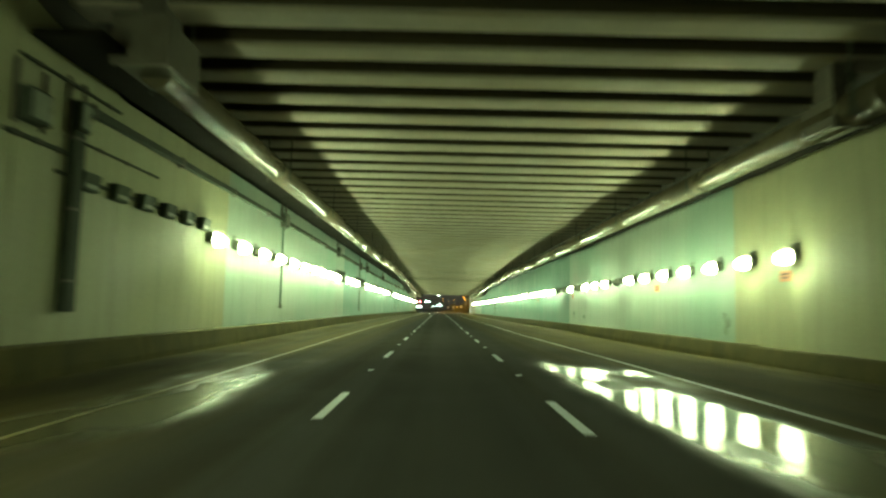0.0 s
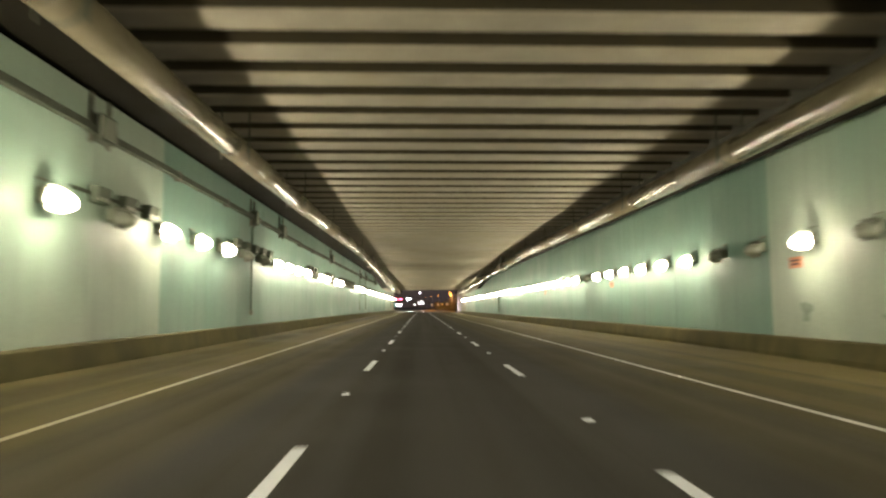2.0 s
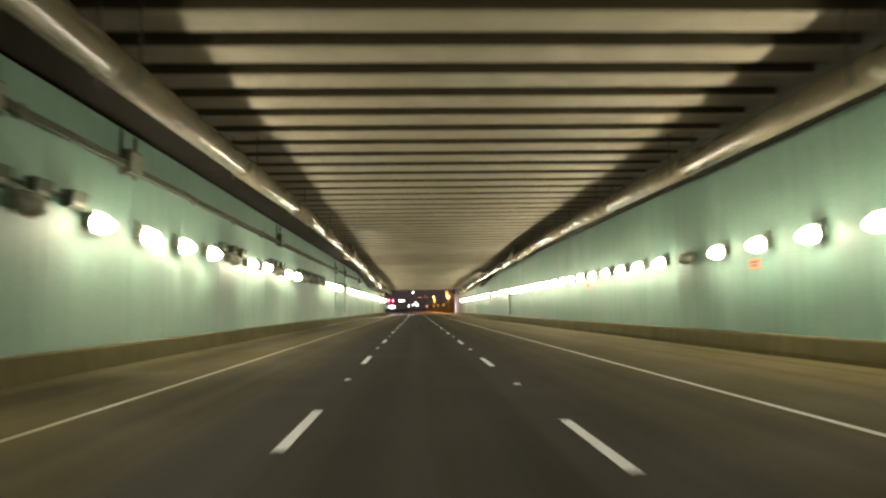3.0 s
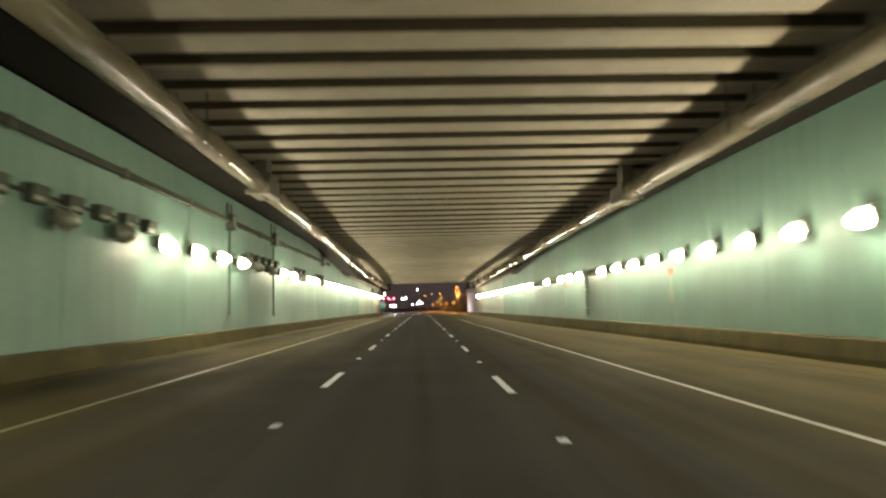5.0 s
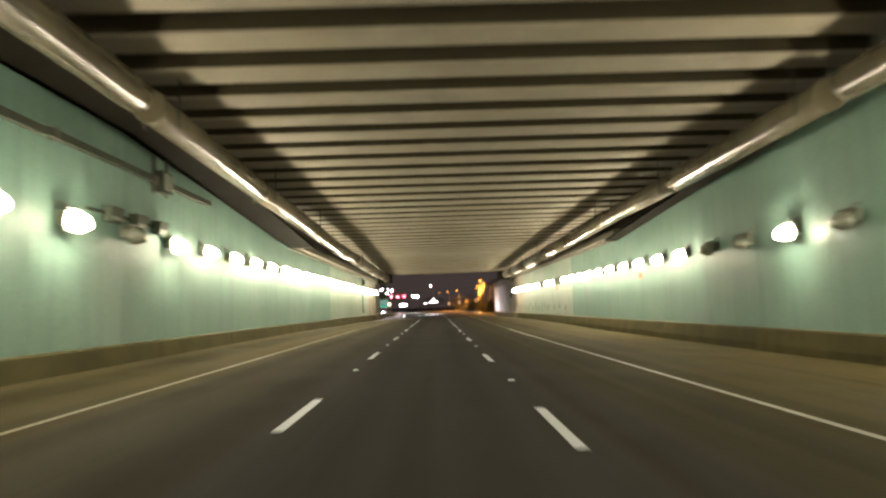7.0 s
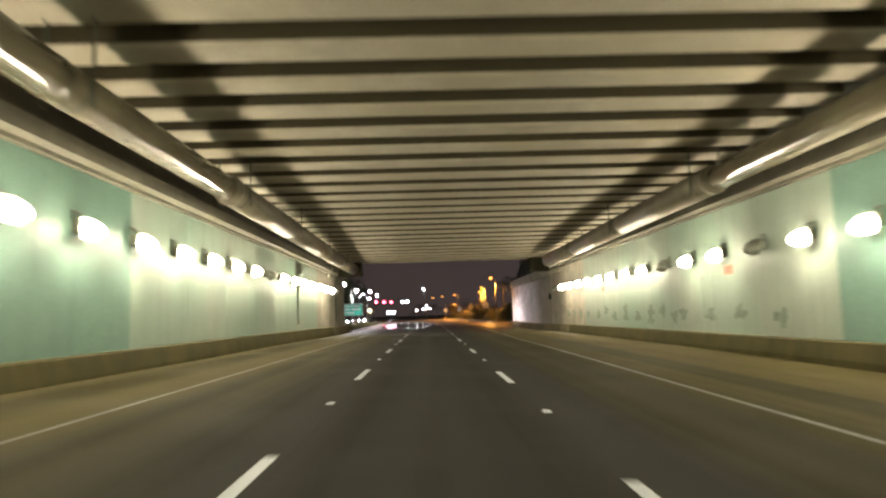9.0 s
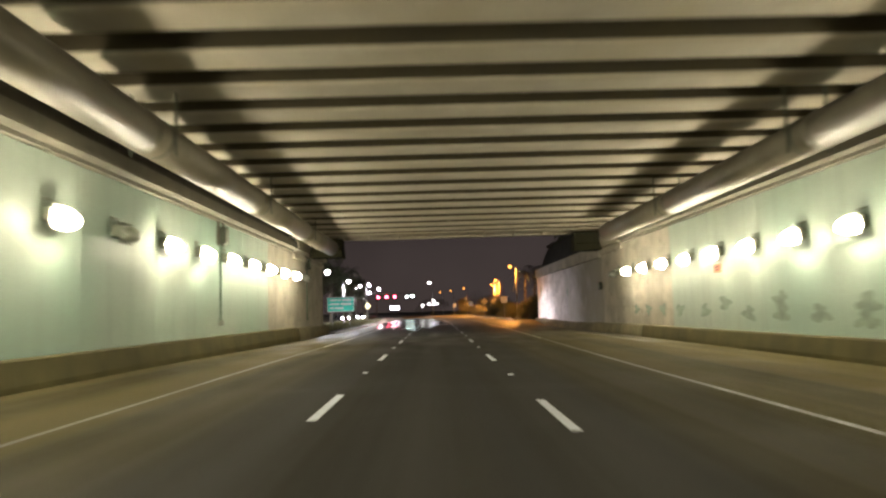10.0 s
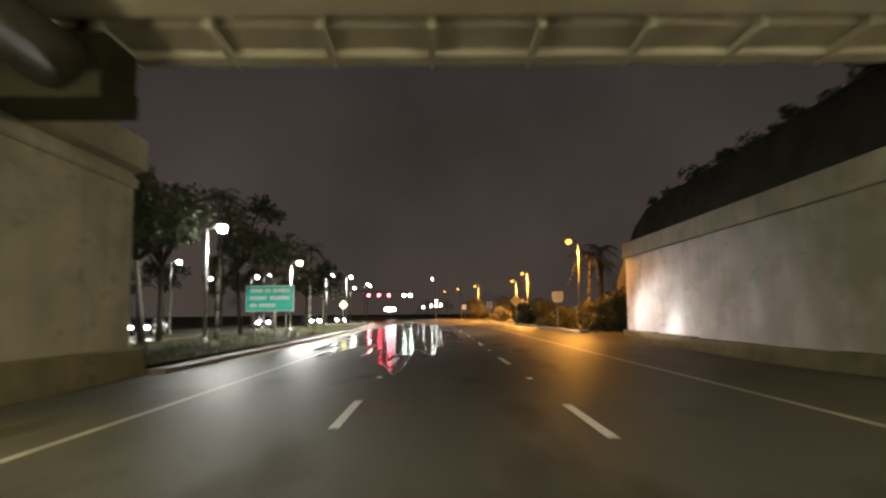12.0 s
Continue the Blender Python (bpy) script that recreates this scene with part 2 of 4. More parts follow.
M_GRASS = node_mat("rough_grass", (0.038, 0.044, 0.019), 0.9, var=0.4, scale=0.6, fine=18, bump=0.8)
M_DARK_SCRUB = node_mat("dark_scrub", (0.040, 0.040, 0.032), 0.95, var=0.5, scale=0.8, fine=9, bump=1.0, spec=0.1)
M_BARK = node_mat("bark", (0.06, 0.05, 0.036), 0.9, var=0.35, scale=4, fine=25, bump=0.7)
M_LEAF = node_mat("dark_leaves", (0.075, 0.088, 0.048), 0.6, var=0.4, scale=3, fine=12, bump=0.1)
M_BUSH = node_mat("bush_leaves", (0.085, 0.082, 0.030), 0.6, var=0.4, scale=3, fine=12, bump=0.1)
M_SIGN_GREEN = node_mat("green_sign_sheeting", (0.02, 0.72, 0.54), 0.35, var=0.08, scale=2, fine=20, bump=0.0)
M_SIGN_WHITE = node_mat("white_sign_sheeting", (0.85, 0.85, 0.85), 0.35, var=0.05, scale=2, fine=20, bump=0.0)
M_SIGN_YELLOW = node_mat("yellow_sign_sheeting", (0.85, 0.72, 0.35), 0.35, var=0.05, scale=2, fine=20, bump=0.0)
M_POLE = node_mat("pole_steel", (0.20, 0.20, 0.19), 0.45, metal=0.5, var=0.2, scale=2, fine=20, bump=0.05)
M_CAR = node_mat("dark_car_paint", (0.05, 0.052, 0.06), 0.25, var=0.15, scale=2, fine=20, bump=0.0, coat=0.6)
M_GLASS_DARK = node_mat("dark_glass", (0.015, 0.016, 0.018), 0.08, var=0.1, bump=0.0)
M_TYRE = node_mat("tyre_rubber", (0.02, 0.02, 0.02), 0.85, var=0.2, fine=30)
M_LED = glow_mat("white_led", (0.92, 0.96, 1.0), 170)
M_SODIUM = glow_mat("sodium_light", (1.0, 0.40, 0.07), 4.5)
M_RED = glow_mat("red_signal", (1.0, 0.03, 0.06), 110)
M_HEAD = glow_mat("headlight", (0.95, 0.97, 1.0), 450)
M_TAIL = glow_mat("tail_light", (1.0, 0.03, 0.03), 25)
M_GLOBE = glow_mat("lit_lantern", (0.95, 0.97, 1.0), 9)
M_BLUE_SIGN = glow_mat("lit_sign_face", (0.78, 0.82, 1.0), 14)
M_GREEN_SIG = glow_mat("pale_green_light", (0.70, 1.0, 0.95), 60)


# ---- builders ----
def part(name, bm, material, parent=None, label=""):
    """One bmesh as one mesh object, under a thing or a part."""
    me = bpy.data.meshes.new(name)
    bm.to_mesh(me)
    bm.free()
    for mt in material if isinstance(material, (list, tuple)) else [material]:
        me.materials.append(mt)
    ob = new(name, me)
    if parent:
        ob.parent = parent
    if label:
        ob["label"] = label
    return ob


def quick_mesh(name, verts, faces, material, parent=None):
    me = bpy.data.meshes.new(name)
    me.from_pydata([tuple(v) for v in verts], [], [tuple(fc) for fc in faces])
    me.materials.append(material)
    ob = new(name, me)
    if parent:
        ob.parent = parent
    return ob


def box(bm, x0, x1, y0, y1, z0, z1, m=None, bevel=0.0, mat=0):
    """A box between the given planes, moved by m, its edges rounded by bevel."""
    r = bmesh.ops.create_cube(bm, size=1.0, matrix=Matrix.Translation(((x0 + x1) / 2, (y0 + y1) / 2, (z0 + z1) / 2)) @ Matrix.Diagonal((x1 - x0, y1 - y0, z1 - z0, 1)))
    vs = r["verts"]
    if bevel:
        es = list({e for v in vs for e in v.link_edges})
        rb = bmesh.ops.bevel(bm, geom=es, offset=bevel, segments=1, affect="EDGES", profile=0.5)
        vs = list({v for fc in rb["faces"] for v in fc.verts} | {v for v in vs if v.is_valid})
    if mat:
        for fc in {fc for v in vs for fc in v.link_faces}:
            fc.material_index = mat
    if m is not None:
        bmesh.ops.transform(bm, matrix=m, verts=vs)
    return vs


def rod(bm, a, b, r0, r1=None, seg=10, caps=True, smooth=True):
    """A tapered rod from a to b."""
    a, b = Vector(a), Vector(b)
    d = b - a
    m = Matrix.Translation((a + b) / 2) @ d.to_track_quat("Z", "Y").to_matrix().to_4x4()
    r = bmesh.ops.create_cone(bm, cap_ends=caps, segments=seg, radius1=r0, radius2=r1 if r1 is not None else r0, depth=d.length, matrix=m)
    if smooth:
        for fc in {fc for v in r["verts"] for fc in v.link_faces}:
            fc.smooth = len(fc.verts) == 4
    return r["verts"]


def prism(bm, section, y0, y1):
    """A profile of (x, z) corners drawn along y."""
    a = [bm.verts.new((x, y0, z)) for x, z in section]
    b = [bm.verts.new((x, y1, z)) for x, z in section]
    n = len(section)
    for i in range(n):
        bm.faces.new((a[i], a[(i + 1) % n], b[(i + 1) % n], b[i]))
    bm.faces.new(a[::-1])
    bm.faces.new(b)
    bmesh.ops.recalc_face_normals(bm, faces=bm.faces)


def empty(name, at=(0, 0, 0), **tags):
    ob = new(name)
    ob.location = at
    return tagged(ob, **tags)


def lerp_table(table, v):
    """A smooth value between the rows of a table."""
    if v <= table[0][0]:
        return table[0][1]
    for (a, p), (b, s) in zip(table, table[1:]):
        if v <= b:
            u = (v - a) / (b - a)
            return p + (s - p) * u * u * (3 - 2 * u)
    return table[-1][1]


CROSSFALL = [(8, -0.022), (60, 0.008), (125, 0.019), (190, 0.028), (222, 0.011), (258, -0.014)]
DECK = [(-40, 9.05), (26, 9.05), (100, 9.10), (130, 9.22), (150, 8.95), (172, 8.42), (200, 8.06), (225, 7.70), (258, 7.12)]
SHOULDER_DIP = [(10, 0.5), (30, 0.42), (70, 0.10), (137, 0.06), (190, 0.10), (223, 0.17), (258, 0.48), (270, 0.6), (284, 0.5), (292, 0.0)]
BARRIER_WEST = [(14, 0.58), (68, 0.69), (135, 0.76), (215, 0.80), (240, 0.79), (262, 0.68)]
BARRIER_EAST = [(21, 0.39), (36, 0.46), (75, 0.49), (137, 0.42), (223, 0.40), (250, 0.37), (270, 0.20), (290, 0.36)]
X_WEST, X_EAST = -9.4, 12.75
Y_BACK, Y_END = -40.0, 258.0


def bend(y):
    """How far the road has swung to the left outside the tunnel."""
    return -((max(0.0, y - 285.0)) ** 2) / 2000.0


def road_z(x, y):
    dip = lerp_table(SHOULDER_DIP, y) * lerp_table([(8.3, 0.0), (11.5, 1.0)], x)
    return -lerp_table(CROSSFALL, y) * max(-14, min(14, x - bend(y))) - dip


def deck_z(y):
    """The underside of the beams; the road climbs towards the deck."""
    return lerp_table(DECK, y)


# ---- ground, road and its markings ----
def strip(name, x0, x1, ys, dz, material, parent=None, nx=1, skirt=0.0):
    """A strip that follows the road between two offsets from its middle."""
    verts, faces = [], []
    cols = nx + 1
    for y in ys:
        for i in range(cols):
            x = x0 + (x1 - x0) * i / nx
            verts.append((x + bend(y), y, road_z(x + bend(y), y) + dz))
    for j in range(len(ys) - 1):
        for i in range(nx):
            a = j * cols + i
            faces.append((a, a + 1, a + cols + 1, a + cols))
    return quick_mesh(name, verts, faces, material, parent)


def span(a, b, step):
    n = max(1, round((b - a) / step))
    return [a + (b - a) * i / n for i in range(n + 1)]


YS_ROAD = span(Y_BACK, 256, 4)
YS_OPEN = span(256, 320, 4) + span(328, 620, 8)
quick = [(-2500, -900, -0.6), (2500, -900, -0.6), (2500, 3500, -0.6), (-2500, 3500, -0.6)]
ground = tagged(quick_mesh("ground", quick, [(0, 1, 2, 3)], M_GRASS), "dark rough grass ground round the road", "ground", kind="structure")
road = tagged(strip("road", -9.1, 12.5, YS_ROAD, 0.0, M_ASPHALT, nx=24), "damp dark asphalt carriageway of three lanes", "road", kind="structure")
tagged(strip("open_road", -9.1, 12.5, YS_OPEN, 0.0, M_ASPHALT, nx=24), "rain-wet dark asphalt road beyond the tunnel", "road", kind="structure")

tagged(strip("edge_line_yellow", -5.46, -5.34, span(Y_BACK, 196, 4), 0.005, M_EDGE_YELLOW), "worn yellow edge line on the asphalt", "road marking", kind="structure")
tagged(strip("edge_line_faded", -5.46, -5.34, span(196, 240, 4), 0.005, M_EDGE_FADED), "dirty, nearly worn away edge line on the asphalt", "road marking", kind="structure")
tagged(strip("edge_line_outside", -5.48, -5.32, span(240, 320, 4) + span(328, 420, 8), 0.005, M_EDGE_WHITE), "worn white edge line on the wet asphalt", "road marking", kind="structure")
tagged(strip("edge_line_white", 5.37, 5.51, span(Y_BACK, 196, 4), 0.005, M_EDGE_WHITE), "worn white edge line on the asphalt", "road marking", kind="structure")
tagged(strip("edge_line_thin", 5.37, 5.51, span(196, 242, 4), 0.005, M_EDGE_THIN), "dirty, half worn away white edge line on the asphalt", "road marking", kind="structure")
tagged(strip("edge_line_far", 5.37, 5.51, span(242, 320, 4) + span(328, 420, 8), 0.005, M_EDGE_WHITE), "worn white edge line on the asphalt", "road marking", kind="structure")

bm = bmesh.new()
box(bm, -0.075, 0.075, -1.52, 1.52, 0.0, 0.005)
dash_mesh = bpy.data.meshes.new("lane_dash")
bm.to_mesh(dash_mesh)
bm.free()
dash_mesh.materials.append(M_WHITE_LINE)
bm = bmesh.new()
r = bmesh.ops.create_cube(bm, size=1.0, matrix=Matrix.Diagonal((0.14, 0.12, 0.026, 1)) @ Matrix.Translation((0, 0, 0.5)))
for v in bm.verts:
    if v.co.z > 0.01:
        v.co.y *= 0.45
        v.co.x *= 0.8
stud_mesh = bpy.data.meshes.new("road_stud")
bm.to_mesh(stud_mesh)
bm.free()
stud_mesh.materials.append(M_WHITE_LINE)
SHIFTED_STUDS = {(-1.83, 11): 6.9, (-1.83, 12): 6.9, (1.83, 3): 4.5, (1.83, 9): 5.6, (1.83, 11): 4.25, (1.83, 12): 5.5}
for x, y_first in ((-1.83, 11.45), (1.83, 10.2)):
    for n in range(-3, 27):
        for mesh, off in ((dash_mesh, 0.0), (stud_mesh, SHIFTED_STUDS.get((x, n), 6.1))):
            y = y_first + 12.19 * n + off
            ob = new(mesh.name, mesh)
            ob.parent = road
            ob.location = (x + bend(y), y, road_z(x + bend(y), y) + 0.002)
            ob.rotation_euler = (0, math.atan(lerp_table(CROSSFALL, y)), math.atan((max(0, y - 285)) / 1000.0))


def puddle(name, cx, cy, lx, ly, seed, label):
    """A sheet of standing water with an uneven rim."""
    rnd = random.Random(seed)
    ph = [rnd.uniform(0, 6.28) for _ in range(4)]
    n = 180
    verts = [(cx + bend(cy), cy, road_z(cx + bend(cy), cy) + 0.006)]
    for i in range(n):
        a = 2 * math.pi * i / n
        k = 1 + 0.14 * math.sin(3 * a + ph[0]) + 0.10 * math.sin(7 * a + ph[1]) + 0.08 * math.sin(17 * a + ph[2]) + 0.06 * math.sin(29 * a + ph[3])
        y = cy + ly * k * math.sin(a)
        x = cx + lx * k * math.cos(a) + bend(y)
        verts.append((x, y, road_z(x, y) + 0.006))
    faces = [(0, 1 + i, 1 + (i + 1) % n) for i in range(n)]
    return tagged(quick_mesh(name, verts, faces, M_WATER), label, "puddle", kind="structure")


puddle("puddle", -3.0, 311, 4.1, 43, 5, "sheet of rain water on the open road beyond the tunnel")

# ---- barriers, walls, ceiling ----
def barrier(name, side, x_wall, y0, y1, tops, label):
    """A low concrete barrier with a sloped toe in cast lengths, along the foot of a wall."""
    base = empty(name, label=label, category="barrier", kind="structure")
    for a, b in zip(span(y0, y1, 6.1), span(y0, y1, 6.1)[1:]):
        bm = bmesh.new()
        s = 1 if side > 0 else -1
        z = lerp_table(tops, (a + b) / 2) - 0.66
        sec = [(0.0, -0.6), (-0.52, -0.6), (-0.50, 0.10), (-0.40, 0.62), (-0.36, 0.66), (0.0, 0.66)]
        prism(bm, [(x_wall + s * u, z + w) for u, w in sec], a + 0.008, b - 0.008)
        # lengths beyond y 246 are paler
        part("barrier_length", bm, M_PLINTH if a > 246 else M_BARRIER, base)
    return base


barrier("barrier_west", -1, X_WEST, Y_BACK, 264, BARRIER_WEST, "dirty tan concrete barrier along the wall's foot")
barrier("barrier_east", 1, X_EAST, Y_BACK, 290, BARRIER_EAST, "dirty tan concrete barrier along the wall's foot")


def wall_top(y):
    if y < 14.45:
        return 8.45
    return 7.40 - 1.65 * max(0.0, min(1.0, (y - 168.0) / 25.0))


def tunnel_wall(name, side, x, paint_rows, y_stop, label):
    """A concrete wall with painted panels standing proud of it, and a dark band above them."""
    s = 1 if side > 0 else -1
    bm = bmesh.new()
    lo, hi = sorted((x + s * 0.30, x + s * 0.95))
    box(bm, lo, hi, Y_BACK, Y_END, -0.6, 10.3)
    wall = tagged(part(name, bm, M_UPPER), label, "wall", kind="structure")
    for (a0, mat), (b0, _) in zip(paint_rows, paint_rows[1:]):
        cuts = span(a0, b0, 4.9)
        for a, b in zip(cuts, cuts[1:]):
            bm = bmesh.new()
            lo, hi = sorted((x, x + s * 0.32))
            box(bm, lo, hi, a + 0.006, b - 0.006, 0.3, 7.4, bevel=0.012)
            for v in bm.verts:
                if v.co.z > 4:
                    v.co.z += wall_top(v.co.y) - 7.4
            part("wall_panel", bm, mat, wall)
    return wall


tunnel_wall("wall_west", -1, X_WEST, [(Y_BACK, M_OLIVE), (29.2, M_PALE), (65.2, M_TEAL), (178, M_TEAL), (209.6, M_PALE), (245.4, M_CONCRETE), (Y_END, M_CONCRETE)], Y_END,
            "tunnel wall of teal and pale green painted panels with grime")
tunnel_wall("wall_east", 1, X_EAST, [(Y_BACK, M_OLIVE), (29.4, M_PALE), (67.0, M_TEAL), (178, M_TEAL), (208.8, M_PALE), (243, M_CONCRETE), (Y_END, M_CONCRETE)], Y_END,
            "tunnel wall of teal and pale green painted panels with grime")

# corbels under the deck in the last third
for name, x, s in (("corbel_west", X_WEST, 1), ("corbel_east", X_EAST, -1)):
    base = empty(name, label="projecting grey concrete corbel along the wall's top", category="corbel", kind="structure")
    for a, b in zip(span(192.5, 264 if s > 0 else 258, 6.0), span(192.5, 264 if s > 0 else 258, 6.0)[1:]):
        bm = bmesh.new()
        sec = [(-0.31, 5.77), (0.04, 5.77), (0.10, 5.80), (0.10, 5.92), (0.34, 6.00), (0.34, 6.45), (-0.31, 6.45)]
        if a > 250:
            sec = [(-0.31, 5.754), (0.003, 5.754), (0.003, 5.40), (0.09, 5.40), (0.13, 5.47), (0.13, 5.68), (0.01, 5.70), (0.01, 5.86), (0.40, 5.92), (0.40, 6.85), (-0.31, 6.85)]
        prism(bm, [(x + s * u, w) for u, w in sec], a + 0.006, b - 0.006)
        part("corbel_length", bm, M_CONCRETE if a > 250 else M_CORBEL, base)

# the wall's ends outside the deck
bm = bmesh.new()
box(bm, X_WEST - 0.95, X_WEST, Y_END, 264.0, -0.6, 5.75, bevel=0.02)
tagged(part("wall_end_west", bm, M_CONCRETE), "stained concrete end of the wall beside the portal", "wall", kind="structure")
east_out = empty("wall_outside_east", label="stained concrete retaining wall beyond the portal", category="wall", kind="structure")
for a, b in zip(span(Y_END, 290.4, 5.4), span(Y_END, 290.4, 5.4)[1:]):
    bm = bmesh.new()
    box(bm, X_EAST, X_EAST + 0.6, a + 0.006, b - 0.006, -0.9, 5.25, bevel=0.012)
    part("wall_panel", bm, M_WHITEWASH, east_out)
    bm = bmesh.new()
    box(bm, X_EAST - 0.22, X_EAST + 0.7, a + 0.004, b - 0.004, 5.254, 6.22, bevel=0.02)
    part("coping", bm, M_CONCRETE, east_out)

# deck: transverse beams with recesses between them, all one ceiling
bm = bmesh.new()
BEAM_PITCH, FIRST_GAP = 2.338, 1.90


def gap_y(k):
    """The middle of the recess before beam k."""
    return FIRST_GAP + BEAM_PITCH * k


for k in range(-18, 109):
    a, b = gap_y(k), gap_y(k + 1)
    a, b = a + 0.235 * (b - a), b - 0.235 * (b - a)
    z = deck_z((a + b) / 2)
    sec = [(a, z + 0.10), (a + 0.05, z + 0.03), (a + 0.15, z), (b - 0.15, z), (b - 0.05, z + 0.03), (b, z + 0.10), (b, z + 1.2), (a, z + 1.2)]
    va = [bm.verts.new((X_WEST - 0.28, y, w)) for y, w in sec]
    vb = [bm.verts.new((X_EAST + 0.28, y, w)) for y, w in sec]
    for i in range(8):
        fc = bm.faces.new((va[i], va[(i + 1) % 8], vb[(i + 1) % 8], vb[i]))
        # beam sides take the darker colour for the recess shade
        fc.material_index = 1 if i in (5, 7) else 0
    bm.faces.new(va[::-1])
    bm.faces.new(vb)
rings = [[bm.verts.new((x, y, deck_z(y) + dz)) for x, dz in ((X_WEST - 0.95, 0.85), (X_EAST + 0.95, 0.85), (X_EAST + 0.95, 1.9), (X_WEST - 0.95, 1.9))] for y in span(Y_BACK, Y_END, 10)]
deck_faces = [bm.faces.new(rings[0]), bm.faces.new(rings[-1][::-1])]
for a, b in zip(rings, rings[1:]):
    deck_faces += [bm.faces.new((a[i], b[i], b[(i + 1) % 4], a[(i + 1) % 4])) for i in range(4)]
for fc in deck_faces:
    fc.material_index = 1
# ribs and the edge beam at the far mouth
ze = deck_z(Y_END)
box(bm, X_WEST - 0.28, X_EAST + 0.28, Y_END - 0.02, Y_END + 0.55, ze - 0.02, ze + 1.75)
box(bm, X_WEST - 0.27, X_EAST + 0.27, Y_END - 1.2, Y_END - 0.022, ze + 0.13, ze + 0.32)
for i in range(-4, 7):
    box(bm, -0.40 + 2.16 * i - 0.07, -0.40 + 2.16 * i + 0.07, Y_END - 1.5, Y_END - 0.022, ze - 0.03, ze + 0.9)
    box(bm, -0.40 + 2.16 * i - 0.04, -0.40 + 2.16 * i + 0.04, Y_END - 0.018, Y_END + 0.64, ze - 0.05, ze - 0.022)
bmesh.ops.recalc_face_normals(bm, faces=bm.faces)
tagged(part("ceiling", bm, [M_BEAM, M_RECESS]), "concrete deck on close transverse beams with dark recesses", "ceiling", kind="structure")

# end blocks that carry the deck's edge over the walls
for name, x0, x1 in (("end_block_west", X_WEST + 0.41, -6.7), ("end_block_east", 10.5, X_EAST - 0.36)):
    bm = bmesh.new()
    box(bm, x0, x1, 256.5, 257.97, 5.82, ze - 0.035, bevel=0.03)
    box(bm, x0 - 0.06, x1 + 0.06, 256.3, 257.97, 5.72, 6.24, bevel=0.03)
    tagged(part(name, bm, M_BLOCK), "dark concrete end block under the deck's edge", "end block", kind="structure")

# the closed end behind the camera
bm = bmesh.new()
box(bm, X_WEST - 0.95, X_EAST + 0.95, Y_BACK - 0.5, Y_BACK - 0.004, -0.6, 11.2)
tagged(part("wall_back", bm, M_UPPER), "plain dark wall closing the tunnel behind", "wall", kind="structure")


# ---- pipes and ducts under the deck ----
def pipe_run(name, offsets, heights, r, label, material, hanger_step=12.0):
    """A large steel pipe in flanged lengths, hung from the beams."""
    run = empty(name, label=label, category="pipe")
    cuts = span(heights[0][0], heights[-1][0], hanger_step)
    for a, b in zip(cuts, cuts[1:]):
        bm = bmesh.new()
        x = lerp_table(offsets, a)
        rod(bm, (x, a + 0.01, lerp_table(heights, a)), (lerp_table(offsets, b), b - 0.01, lerp_table(heights, b)), r, seg=32)
        part("pipe_length", bm, material, run)
        bm = bmesh.new()
        zc = lerp_table(heights, a)
        rod(bm, (x, a - 0.07, zc), (x, a + 0.07, zc), r * 1.035, seg=28)
        part("flange", bm, material, run)
        bm = bmesh.new()
        for s in (-1, 1):
            box(bm, x + s * (r * 1.1) - 0.02, x + s * (r * 1.1) + 0.02, a + 0.77, a + 0.83, zc - r * 0.9, deck_z(a) + 0.9)
        rod(bm, (x, a + 0.75, zc - 0.0), (x, a + 0.85, zc - 0.0), r * 1.025, seg=24)
        part("hanger", bm, M_CONDUIT, run)
    return run


LARGE = "large galvanised steel pipe hung under the deck"
PIPE_WEST = [(110, -7.5), (132, -7.62), (165, -7.6), (202, -7.45), (240, -7.45)]
PIPE_EAST = [(80, 11.45), (130, 11.7), (160, 11.65), (200, 11.15), (240, 11.0)]
FALL_WEST = [(75, 7.56), (122, 7.98), (141, 7.81), (160, 7.57), (181, 7.04), (202, 6.52), (240, 6.39)]
FALL_EAST = [(80, 7.48), (122, 7.87), (141, 7.62), (160, 7.32), (183, 6.89), (206, 6.47), (240, 6.18)]


def stretch_of(table, a, b):
    return [(a, lerp_table(table, a))] + [row for row in table if a < row[0] < b] + [(b, lerp_table(table, b))]


for xs, zs in ((PIPE_WEST, FALL_WEST), (PIPE_EAST, FALL_EAST)):
    pipe_run("drain_pipe", xs, stretch_of(zs, 17, 165), 0.47, LARGE, M_PIPE)
    pipe_run("drain_pipe", xs, stretch_of(zs, 166, 213), 0.47, LARGE, M_PIPE)
    pipe_run("drain_pipe", xs, stretch_of(zs, 213.5, 256.2 if xs is PIPE_WEST else 249.0), 0.55, "wide dusty steel duct hung under the deck", M_DUCT)

